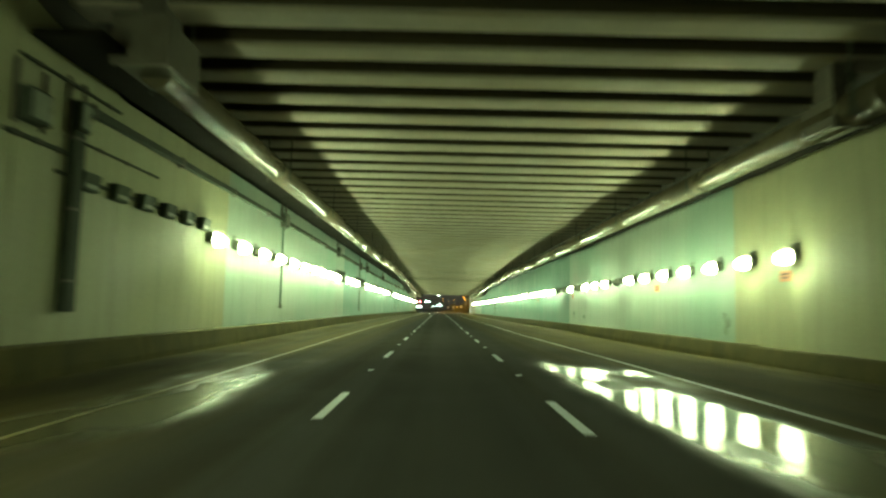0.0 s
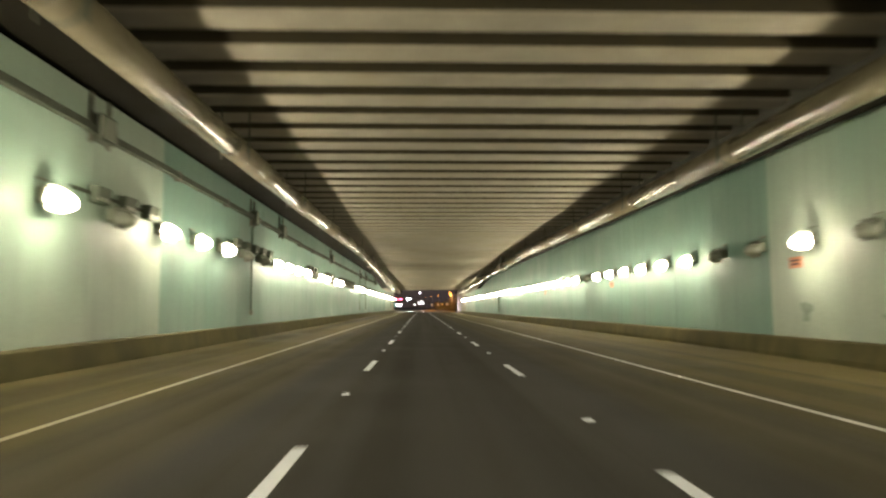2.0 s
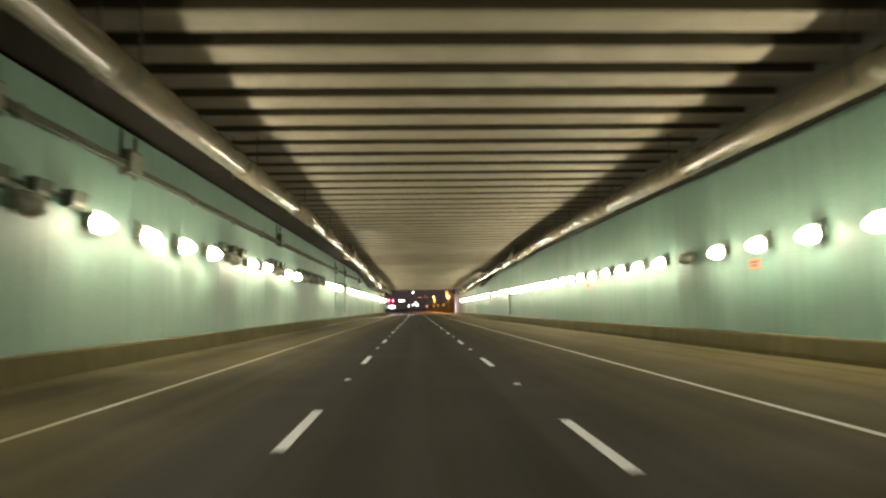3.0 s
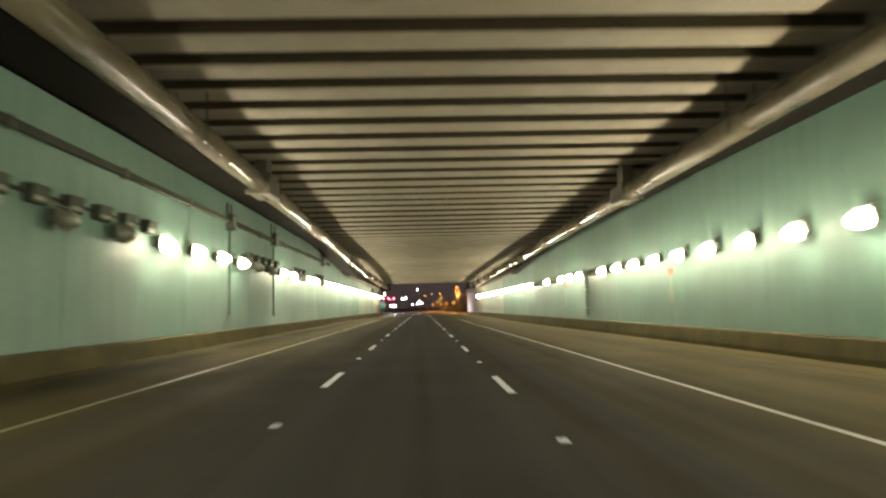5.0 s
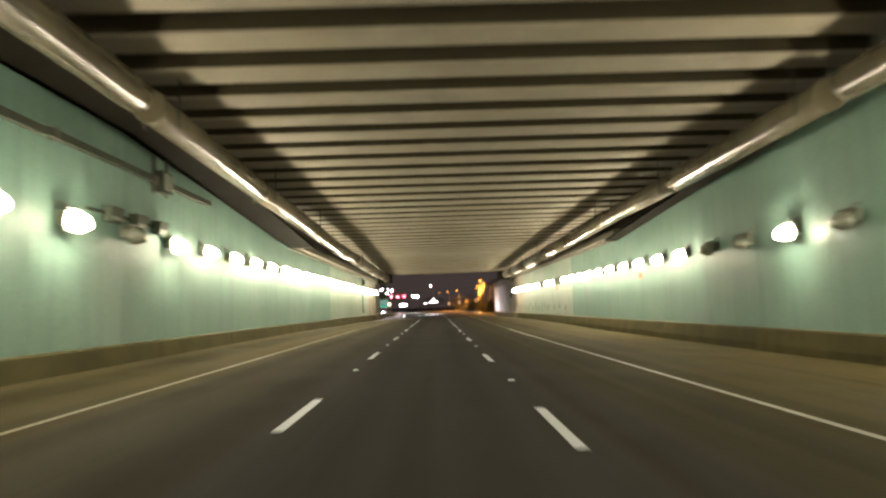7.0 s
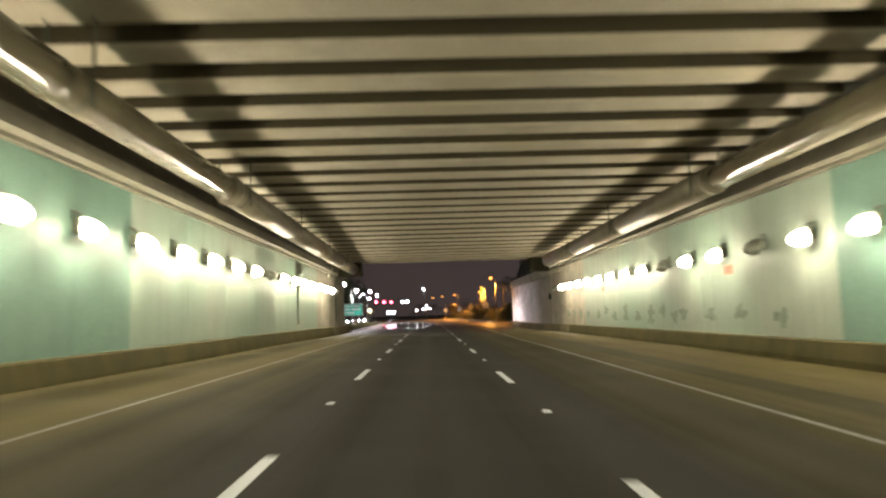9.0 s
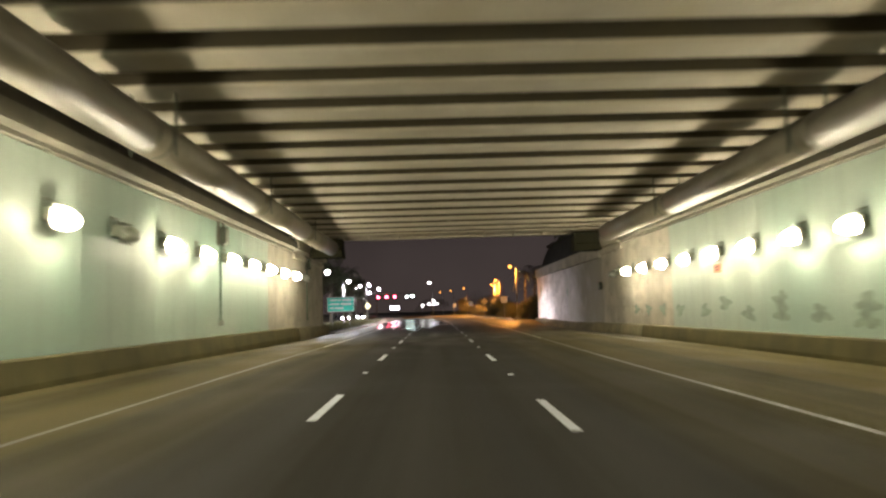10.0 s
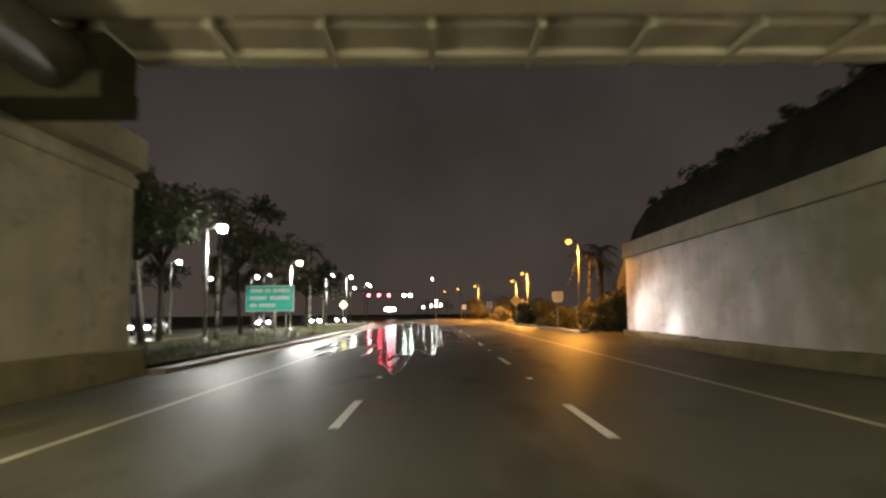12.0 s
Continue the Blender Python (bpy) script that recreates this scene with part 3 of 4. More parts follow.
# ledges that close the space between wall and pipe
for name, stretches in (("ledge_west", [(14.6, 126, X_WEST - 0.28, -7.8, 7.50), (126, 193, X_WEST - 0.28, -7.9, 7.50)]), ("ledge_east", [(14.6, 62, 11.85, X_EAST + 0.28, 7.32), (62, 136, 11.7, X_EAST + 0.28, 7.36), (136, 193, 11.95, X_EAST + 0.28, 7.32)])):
    base = empty(name, label="concrete ledge between wall and hung pipe, darkened for its shade", category="ledge", kind="structure")
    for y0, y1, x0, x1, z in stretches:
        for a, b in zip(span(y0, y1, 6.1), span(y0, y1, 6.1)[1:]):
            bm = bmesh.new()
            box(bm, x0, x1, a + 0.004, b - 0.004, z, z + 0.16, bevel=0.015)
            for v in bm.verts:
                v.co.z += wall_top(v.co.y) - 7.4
            part("ledge_length", bm, M_LEDGE_SHADE, base)


def duct_box(x, y, z, w, l, h, label):
    """A sheet-metal box with a flanged rim and a short neck up to the deck."""
    t = empty("duct_box", (x, y, z), label=label, category="duct")
    bm = bmesh.new()
    box(bm, -w / 2, w / 2, -l / 2, l / 2, -h / 2, h / 2, bevel=0.05)
    part("body", bm, M_STEEL, t)
    bm = bmesh.new()
    box(bm, -w / 2 - 0.05, w / 2 + 0.05, -l / 2 - 0.06, -l / 2 + 0.02, -h / 2 - 0.05, h / 2 + 0.05, bevel=0.01)
    part("rim", bm, M_STEEL, t)
    bm = bmesh.new()
    box(bm, -w / 4, w / 4, -l / 4, l / 4, h / 2 - 0.02, deck_z(y) + 0.85 - z)
    part("neck", bm, M_STEEL, t)
    return t


duct_box(-7.5, 17.0, 7.93, 1.3, 2.2, 1.2, "dull sheet-metal duct box at the pipe's start")
duct_box(11.45, 19.6, 7.48, 0.9, 1.8, 0.9, "dull sheet-metal duct box at the pipe's start")
duct_box(-7.62, 139.5, 7.83, 1.12, 2.4, 0.95, "dull steel valve box on the hung pipe")
duct_box(11.7, 142.5, 7.6, 1.12, 2.4, 0.95, "dull steel valve box on the hung pipe")


# ---- cable tray, junction boxes and conduits on the west wall ----
TRAY = [(16, 6.5), (40, 6.47), (75, 6.3), (95, 6.14), (145, 6.14), (172, 6.28)]
tray = empty("cable_tray", label="dark painted cable tray fixed along the teal wall", category="cable tray")
for a, b in zip(span(16.8, 176, 6.1), span(16.8, 176, 6.1)[1:]):
    bm = bmesh.new()
    zt = lerp_table(TRAY, (a + b) / 2)
    box(bm, X_WEST + 0.02, X_WEST + 0.22, a + 0.01, b - 0.01, zt - 0.11, zt + 0.11, bevel=0.015)
    part("tray_length", bm, M_CONDUIT, tray)
    bm = bmesh.new()
    box(bm, X_WEST - 0.01, X_WEST + 0.24, a + 0.4, a + 0.47, zt - 0.18, zt + 0.18)
    part("bracket", bm, M_STEEL, tray)


def wall_run(name, y0, y1, z0, z1, w, d, label, category):
    """A straight box-section run on the wall with clips."""
    t = empty(name, (X_WEST, (y0 + y1) / 2, (z0 + z1) / 2), label=label, category=category)
    ly, lz = (y1 - y0) / 2 + w / 2, (z1 - z0) / 2 + w / 2
    bm = bmesh.new()
    box(bm, 0.004, d, -ly, ly, -lz, lz, bevel=0.012)
    part("body", bm, M_CONDUIT, t)
    for u in (-0.7, 0.0, 0.7):
        bm = bmesh.new()
        if ly > lz:
            box(bm, 0.002, d + 0.015, u * ly - 0.03, u * ly + 0.03, -lz - 0.03, lz + 0.03)
        else:
            box(bm, 0.002, d + 0.015, -ly - 0.03, ly + 0.03, u * lz - 0.03, u * lz + 0.03)
        part("clip", bm, M_STEEL, t)


wall_run("cable_duct", 16.55, 16.7, 1.45, 6.2, 0.30, 0.24, "wide dark cable duct rising up the cream wall", "cable duct")
wall_run("conduit", 14.4, 18.9, 6.95, 6.95, 0.07, 0.09, "thin dark conduit along the cream wall", "conduit")
wall_run("conduit", 17.3, 21.7, 5.62, 5.62, 0.06, 0.08, "thin dark conduit along the cream wall", "conduit")
wall_run("conduit", 14.0, 16.3, 5.18, 5.18, 0.10, 0.10, "thin dark conduit along the cream wall", "conduit")


def junction(y, z_top, z_low, big=True):
    """A switch box with a bracket and a conduit that runs down the wall to a small outlet box."""
    t = empty("junction_box", (X_WEST, y, z_top), label="dark steel junction box with a conduit down the painted wall", category="junction box", group="junction boxes on the wall")
    w = 0.42 if big else 0.25
    bm = bmesh.new()
    box(bm, 0.02, 0.34, -w, w, -0.42, 0.34, bevel=0.03)
    part("body", bm, M_CONDUIT, t)
    bm = bmesh.new()
    box(bm, 0.34, 0.37, -w + 0.05, w - 0.05, -0.34, 0.26, bevel=0.01)
    door = part("door", bm, M_HOUSING, t)
    bm = bmesh.new()
    box(bm, 0.372, 0.395, w - 0.14, w - 0.10, -0.12, 0.02, bevel=0.006)
    part("handle", bm, M_STEEL, door)
    for s in (-1, 1):
        bm = bmesh.new()
        box(bm, 0.02, 0.10, s * (w + 0.10) - 0.04, s * (w + 0.10) + 0.04, -0.5, 0.9)
        part("bracket", bm, M_STEEL, t)
    if z_low > 3:
        return t
    bm = bmesh.new()
    rod(bm, (0.07, 0, -0.4), (0.07, 0, z_low - z_top), 0.05, seg=8)
    part("conduit", bm, M_RISER, t)
    bm = bmesh.new()
    box(bm, 0.01, 0.17, -0.12, 0.12, z_low - z_top - 0.18, z_low - z_top + 0.06, bevel=0.02)
    part("outlet_box", bm, M_HOUSING, t)
    return t


for y, zt, zl, big in ((14.75, 5.9, 4.0, True), (16.62, 6.2, 4.0, False), (39.2, 6.55, 1.6, True), (60.4, 6.5, 4.0, True), (77.3, 6.3, 1.4, False), (84.5, 6.4, 4.0, True), (108.0, 6.35, 4.0, True), (139.6, 6.15, 1.45, False), (149.6, 6.3, 1.5, True), (171, 6.3, 4.0, True), (236.7, 5.2, 1.4, False), (256.7, 5.3, 1.35, False)):
    junction(y, zt, zl, big)


# ---- wall lamps ----
def wall_lamp(lit):
    """A wall lamp: a cast housing with a hood over a bowed lens. It faces +x."""
    t = empty("wall_lamp", label="lit wall lamp with a grey cast housing and white lens" if lit else "unlit wall lamp with a grey cast housing and lens", category="wall lamp", group="lamps along the tunnel walls")
    bm = bmesh.new()
    box(bm, 0.0, 0.33, -0.22, 0.22, -0.06, 0.32, bevel=0.04)
    part("housing", bm, M_HOUSING, t)
    bm = bmesh.new()
    # plate added to keep lens light off the wall; white widens the glow
    box(bm, 0.332, 0.365, -0.40, 0.40, -0.26, 0.265, bevel=0.012)
    part("reflector", bm, M_WHITE_PAINT if lit else M_HOUSING, t)
    bm = bmesh.new()
    box(bm, 0.20, 0.46, -0.30, 0.30, 0.325, 0.36, bevel=0.012)
    part("hood", bm, M_HOUSING, t)
    bm = bmesh.new()
    for s in (-1, 1):
        rod(bm, (0.03, s * 0.16, 0.30), (0.03, s * 0.16, 0.52), 0.022, seg=8)
    box(bm, 0.004, 0.06, -0.22, 0.22, 0.50, 0.55, bevel=0.01)
    part("bracket", bm, M_HOUSING, t)
    bm = bmesh.new()
    bmesh.ops.create_uvsphere(bm, u_segments=20, v_segments=12, radius=1.0, matrix=Matrix.Translation((0.37, 0, 0.03)) @ Matrix.Diagonal((0.40, 0.43, 0.27, 1)))
    for v in bm.verts:
        v.co.y *= 1.0 - 0.5 * (v.co.z - 0.03)
        v.co.x = 0.37 + (v.co.x - 0.37) * (1.0 - 0.6 * (v.co.z - 0.03))
    bmesh.ops.bisect_plane(bm, geom=bm.verts[:] + bm.edges[:] + bm.faces[:], plane_co=(0.368, 0, 0), plane_no=(-1, 0, 0), clear_outer=True)
    bmesh.ops.holes_fill(bm, edges=[e for e in bm.edges if e.is_boundary], sides=0)
    for fc in bm.faces:
        fc.smooth = len(fc.verts) < 5
    part("lens", bm, M_LENS if lit else M_DEAD_LENS, t)
    return t


DARK_WEST = {-3, -2, -1, 10, 14, 15, 20, 23, 26, 27, 28, 29, 34, 35, 38, 41, 58, 66}
DARK_EAST = {7, 11, 13, 14, 21, 39, 43, 45, 46, 57, 60, 69}
lit_lamp, dark_lamp = wall_lamp(True), wall_lamp(False)
first = {True: lit_lamp, False: dark_lamp}
used = set()
# lamps before n 0 are unseen, added to brighten the entrance wall
for n in [-10, -9, -8, -7, -6] + list(range(0, 67)):
    on = n not in DARK_WEST
    m = pose(X_WEST, 26.75 + 3.451 * n, 4.07, 0, 0, 0)
    if on in used:
        copy_thing(first[on], m)
    else:
        first[on].matrix_basis = m
        used.add(on)
for n in range(0, 70):
    on = n not in DARK_EAST
    copy_thing(first[on], pose(X_EAST, 24.24 + 3.317 * n, 3.70, 0, 0, 180))


# ---- dark flood lamps above the unlit wall lamps ----
def flood_lamp():
    """An unlit box-shaped flood lamp with a tilted visor and a recessed face. It faces +x."""
    t = empty("flood_lamp", label="unlit dark box-shaped flood lamp on the wall", category="flood lamp", group="unlit flood lamps along the tunnel walls")
    bm = bmesh.new()
    vs = box(bm, 0.004, 0.24, -0.40, 0.40, -0.22, 0.24, bevel=0.02)
    for v in bm.verts:
        if v.co.x > 0.1 and v.co.z > 0:
            v.co.x += 0.06
    part("body", bm, M_FLOOD, t)
    bm = bmesh.new()
    box(bm, 0.245, 0.262, -0.30, 0.30, -0.16, 0.04, bevel=0.006)
    part("face", bm, M_DEAD_LENS, t)
    bm = bmesh.new()
    box(bm, 0.004, 0.07, -1.32, -0.402, 0.0, 0.09, bevel=0.008)
    part("conduit", bm, M_CONDUIT, t)
    return t


flood = flood_lamp()
placed = False
for x, turn, y0, pitch, z, unlit in ((X_WEST, 0, 26.75, 3.451, 4.62, DARK_WEST),):
    for n in range(-6, 84):
        if n // 2 not in unlit and (n + 1) // 2 not in unlit:
            continue
        m = pose(x, y0 + pitch * (0.25 + 0.5 * n), z, 0, 0, turn)
        if placed:
            copy_thing(flood, m)
        else:
            flood.matrix_basis = m
            placed = True


# ---- plates, downpipes and patches on the east wall ----
def plate(y, z):
    t = empty("orange_plate", (X_EAST, y, z), label="small orange plate with dark lettering on the wall", category="sign", group="orange plates on the wall")
    bm = bmesh.new()
    box(bm, -0.03, -0.004, -0.42, 0.42, -0.2, 0.2, bevel=0.008)
    board = part("board", bm, M_ORANGE, t)
    for dz, w in ((0.07, 0.30), (-0.06, 0.24)):
        bm = bmesh.new()
        box(bm, -0.036, -0.031, -w, w, dz - 0.035, dz + 0.035)
        part("lettering", bm, M_DARK_BAR, board, "dark lettering bar")


for y in (25.0, 39.9, 65.2, 88.3, 113.5, 139.2, 164.0, 188.1, 216.4, 237.0):
    plate(y, 3.1)

for y, zt in ((156.1, 3.9),):
    t = empty("downpipe", (X_EAST, y, 0), label="pale painted downpipe on the teal wall", category="downpipe")
    bm = bmesh.new()
    rod(bm, (-0.14, 0, 0.74), (-0.14, 0, zt), 0.11, seg=12)
    part("pipe", bm, M_PALE, t)
    for z in (1.3, 2.6):
        bm = bmesh.new()
        box(bm, -0.27, -0.002, -0.15, 0.15, z, z + 0.06, bevel=0.01)
        part("clip", bm, M_WHITE_PAINT, t)


def wall_patch(y, z, w, h, seed, material, label):
    """A thin, ragged patch where paint was rolled over scribbles."""
    rnd = random.Random(seed)
    pts = []
    n = 26
    p1, p2 = rnd.uniform(0, 6.28), rnd.uniform(0, 6.28)
    for i in range(n):
        a = 2 * math.pi * i / n
        k = 1 + 0.28 * math.sin(3 * a + p1) + 0.2 * math.sin(5 * a + p2) + rnd.uniform(-0.1, 0.1)
        pts.append((X_EAST - 0.004, y + w / 2 * math.cos(a) * k, z + h / 2 * math.sin(a) * k))
    bm = bmesh.new()
    bm.faces.new([bm.verts.new(p) for p in pts])
    r = bmesh.ops.extrude_face_region(bm, geom=bm.faces[:])
    bmesh.ops.translate(bm, vec=(0.003, 0, 0), verts=[v for v in r["geom"] if isinstance(v, bmesh.types.BMVert)])
    bmesh.ops.recalc_face_normals(bm, faces=bm.faces)
    tagged(part("painted_patch", bm, material), label, "paint patch", group="paint patches on the wall")


PATCHES = [(30.3, 1.25, 0.7, 1.0), (60.2, 1.2, 1.0, 0.35), (64.7, 1.4, 0.6, 0.7), (271.5, 3.0, 0.8, 0.8), (287.5, 3.6, 1.1, 1.3)]
PATCHES += [(y, z, 1.0, 0.6) for y, z in ((238.7, 1.2), (236.5, 1.55), (234.3, 1.1), (231.7, 1.6), (231.7, 1.1), (229.2, 1.1), (226.7, 1.45), (226.8, 0.95), (224.8, 1.45), (223.0, 1.1), (221.8, 1.25), (218.5, 1.2), (215.6, 1.3), (212.4, 1.1), (249.5, 1.3), (247.2, 1.3), (244.6, 1.3), (242.0, 1.25))]
for i, (y, z, w, h) in enumerate(PATCHES):
    wall_patch(y, z, w, h, i, M_PATCH, "grey-green patch of paint rolled over the wall")
for i, (y, z, w, h) in enumerate(((139.3, 2.15, 0.5, 1.5), (164.1, 2.1, 0.35, 1.3), (219.2, 2.3, 0.4, 2.0))):
    wall_patch(y, z, w, h, 50 + i, M_LIME, "pale lime streak run down the teal wall")

box_on_wall = empty("wall_box", (X_EAST, 258.2, 3.1), label="small dark steel box on the stained wall", category="box")
bm = bmesh.new()
box(bm, -0.24, -0.004, -0.3, 0.3, -0.28, 0.28, bevel=0.02)
part("body", bm, M_CONDUIT, box_on_wall)
bm = bmesh.new()
box(bm, -0.26, -0.242, -0.25, 0.25, -0.23, 0.23, bevel=0.006)
part("door", bm, M_HOUSING, box_on_wall)

# ---- outside: verges, embankment, kerbs ----
def verge(name, x0, x1, y0, y1, z0, z1, material, label, category):
    ys = span(y0, y1, 5)
    n = 10
    verts, faces = [], []
    for y in ys:
        for i in range(n + 1):
            u = i / n
            x = x0 + (x1 - x0) * u + bend(y)
            verts.append((x, y, z0 + (z1 - z0) * u + 0.05 * noise.noise((x * 0.6, y * 0.3, 1.7))))
    for j in range(len(ys) - 1):
        for i in range(n):
            a = j * (n + 1) + i
            faces.append((a, a + 1, a + n + 2, a + n + 1))
    return tagged(quick_mesh(name, verts, faces, material), label, category, kind="structure")


verge("verge_west", -16.0, -9.0, 264.2, 600, 0.20, 0.16, M_GRASS, "rough dark grass verge beside the open road", "verge")
verge("verge_east", 10.2, 40.0, 291.0, 600, 0.08, 0.8, M_GRASS, "rough dark grass verge beside the open road", "verge")
tagged(strip("far_carriageway", -34.0, -16.2, span(264, 600, 8), 0.02, M_ASPHALT, nx=2), "dark asphalt carriageway beyond the verge", "road", kind="structure")


def kerb(name, x, w, y0, y1, h, label):
    """A cast kerb in lengths that follows the road."""
    t = empty(name, label=label, category="kerb", kind="structure")
    cuts = span(y0, y1, 6)
    for a, b in zip(cuts, cuts[1:]):
        verts = []
        for y in (a + 0.01, b - 0.01):
            for u, v in ((0, -0.3), (w, -0.3), (w, h - 0.03), (w * 0.85, h), (w * 0.15, h), (0, h - 0.03)):
                verts.append((x + u + bend(y), y, road_z(x + bend(y), y) + v))
        faces = [(i, (i + 1) % 6, 6 + (i + 1) % 6, 6 + i) for i in range(6)] + [(5, 4, 3, 2, 1, 0), (6, 7, 8, 9, 10, 11)]
        quick_mesh("kerb_length", verts, faces, M_KERB, t)


tagged(strip("gutter_west", -8.39, -7.75, span(264.2, 480, 6), 0.006, M_KERB), "pale concrete gutter along the kerb", "gutter", kind="structure")
kerb("kerb_west", -9.0, 0.6, 264.2, 480, 0.17, "pale concrete kerb along the verge")
kerb("kerb_east", 9.6, 0.6, 291, 480, 0.17, "pale concrete kerb along the verge")

bm = bmesh.new()
prof = [(258.6, 10.1), (263, 9.8), (273, 9.5), (282, 9.3), (289, 9.0), (292, 8.0), (295, 4.2), (298, 0.1)]
rows = []
for y, z in prof:
    rows.append([bm.verts.new((x, y, zz)) for x, zz in ((13.46, -0.5), (13.46, min(z, 6.1)), (13.9, z - 0.5), (14.6, z), (60, z + 2.0), (60, -0.5))])
for a, b in zip(rows, rows[1:]):
    for i in range(5):
        bm.faces.new((a[i], b[i], b[i + 1], a[i + 1]))
bm.faces.new(rows[0])
bm.faces.new(rows[-1][::-1])
bmesh.ops.recalc_face_normals(bm, faces=bm.faces)
tagged(part("embankment", bm, M_DARK_SCRUB), "dark overgrown embankment behind the retaining wall", "embankment", kind="structure")


# ---- outside: lamps, signs, signals ----
def lamp_beam(name, at, aim, watts, colour, cone, parent, soft=0.12, blend=1.0):
    """The light that a lamp throws, as a cone from its lens."""
    data = bpy.data.lights.new(name, "SPOT")
    data.energy, data.color, data.spot_size, data.spot_blend, data.shadow_soft_size = watts, colour, radians(cone), blend, soft
    ob = new(name, data)
    ob.parent = parent
    ob.location = at
    ob.rotation_euler = (Vector(aim) - Vector(at)).to_track_quat("-Z", "Y").to_euler()
    return ob


def street_lamp(x, y, z, glow, side, label, watts=0.0, colour=(1, 1, 1), base=0.0):
    """A tapered pole with an arm towards the road, a flat head and its lens."""
    t = empty("street_lamp", (x, y, base), label=label, category="street lamp", group="street lamps")
    h = z - base
    reach = 0.75 * side
    bm = bmesh.new()
    rod(bm, (-reach, 0, 0), (-reach, 0, h - 0.05), 0.10, 0.065, seg=10)
    rod(bm, (-reach, 0, 0), (-reach, 0, 0.5), 0.17, 0.15, seg=10)
    part("pole", bm, M_POLE, t)
    bm = bmesh.new()
    rod(bm, (-reach, 0, h - 0.1), (-0.2 * side, 0, h + 0.06), 0.045, seg=8)
    part("arm", bm, M_POLE, t)
    bm = bmesh.new()
    box(bm, -0.30, 0.30, -0.15, 0.15, h + 0.10, h + 0.20, bevel=0.03)
    head = part("head", bm, M_POLE, t)
    bm = bmesh.new()
    bmesh.ops.create_icosphere(bm, subdivisions=2, radius=0.25 if y < 300 else 0.20, matrix=Matrix.Translation((0, 0, h - 0.03)) @ Matrix.Diagonal((1.0, 0.95, 0.95, 1)))
    part("lens", bm, glow, head)
    if watts:
        lamp_beam("beam", (0, 0, h - 0.30), (0, 0, 0), watts, colour, 172, t, 0.12, 0.35)
    return t


WHITE_LAMP = "lit white street lamp on a steel pole by the road"
SODIUM_LAMP = "lit orange street lamp on a steel pole by the road"
for x, y, z in ((-11.1, 277.7, 6.0), (-11.9, 301.0, 6.0), (-13.5, 329.2, 6.5), (-13.8, 350.2, 7.5), (-23.7, 305.3, 6.5), (-30.0, 332.9, 6.5), (-23.2, 330.1, 6.5), (-21.0, 327.9, 6.5), (-15.7, 370.5, 6.5), (-67.7, 396.9, 6.5), (-1.4, 404.8, 9.8), (-15.0, 388.0, 8.0), (-16.5, 409.0, 8.4)):
    street_lamp(x, y, z, M_LED, 1 if x < -5 else -1, WHITE_LAMP, (2600 if y < 280 else 13000) if y < 352 and x > -14 else 0, (0.92, 0.96, 1.0))
for x, y, z in ((10.3, 297.8, 7.26), (12.4, 344.0, 7.4), (13.7, 369.0, 7.4), (8.0, 391.1, 7.4), (4.8, 407.4, 7.4), (1.8, 423.2, 7.4)):
    street_lamp(x, y, z, M_SODIUM, -1, SODIUM_LAMP, (7500 if y < 300 else 30000) if y < 392 else 0, (1.0, 0.42, 0.08))

sign = empty("direction_sign", (-11.3, 288.4, 0), label="green direction sign with white border and lettering on two posts", category="road sign")
bm = bmesh.new()
box(bm, -1.6, 1.6, 0, 0.05, 1.83, 3.54, bevel=0.02)
part("border", bm, M_SIGN_WHITE, sign)
bm = bmesh.new()
box(bm, -1.54, 1.54, -0.008, -0.004, 1.89, 3.48)
board = part("board", bm, M_SIGN_GREEN, sign)
for z, rows in ((3.20, ((-1.25, -0.45), (-0.3, 0.05), (0.2, 1.3))), (2.72, ((-1.3, -0.2), (0.0, 1.3))), (2.24, ((-1.3, -0.85), (-0.7, 0.35)))):
    for a, b in rows:
        bm = bmesh.new()
        box(bm, a, b, -0.014, -0.010, z - 0.11, z + 0.11)
        part("lettering", bm, M_SIGN_WHITE, board, "white lettering bar")
for x in (-1.05, 1.05):
    bm = bmesh.new()
    box(bm, x - 0.06, x + 0.06, 0.052, 0.17, 0.05, 3.4, bevel=0.01)
    part("post", bm, M_POLE, sign)


def small_sign(x, y, z, shape, label, material):
    """A sign plate of the given shape on a single post, with bars for its writing."""
    t = empty("road_sign", (x, y, 0), label=label, category="road sign")
    bm = bmesh.new()
    if shape == "diamond":
        box(bm, -0.42, 0.42, -0.02, 0.0, -0.42, 0.42, m=Matrix.Translation((0, 0, z)) @ Matrix.Rotation(radians(45), 4, "Y"), bevel=0.006)
    elif shape == "shield":
        pts = [(-0.40, 0.42), (0.40, 0.42), (0.47, 0.15), (0.44, -0.2), (0.30, -0.45), (-0.30, -0.45), (-0.44, -0.2), (-0.47, 0.15)]
        va = [bm.verts.new((a, -0.02, z + b)) for a, b in pts]
        vb = [bm.verts.new((a, 0.0, z + b)) for a, b in pts]
        for i in range(8):
            bm.faces.new((va[i], va[(i + 1) % 8], vb[(i + 1) % 8], vb[i]))
        bm.faces.new(va)
        bm.faces.new(vb[::-1])
        bmesh.ops.recalc_face_normals(bm, faces=bm.faces)
    else:
        box(bm, -0.38, 0.38, -0.02, 0.0, z - 0.46, z + 0.46, bevel=0.006)
    part("plate", bm, material, t)
    bm = bmesh.new()
    box(bm, -0.035, 0.035, 0.002, 0.06, 0.0, z + 0.3, bevel=0.008)
    part("post", bm, M_POLE, t)
    return t


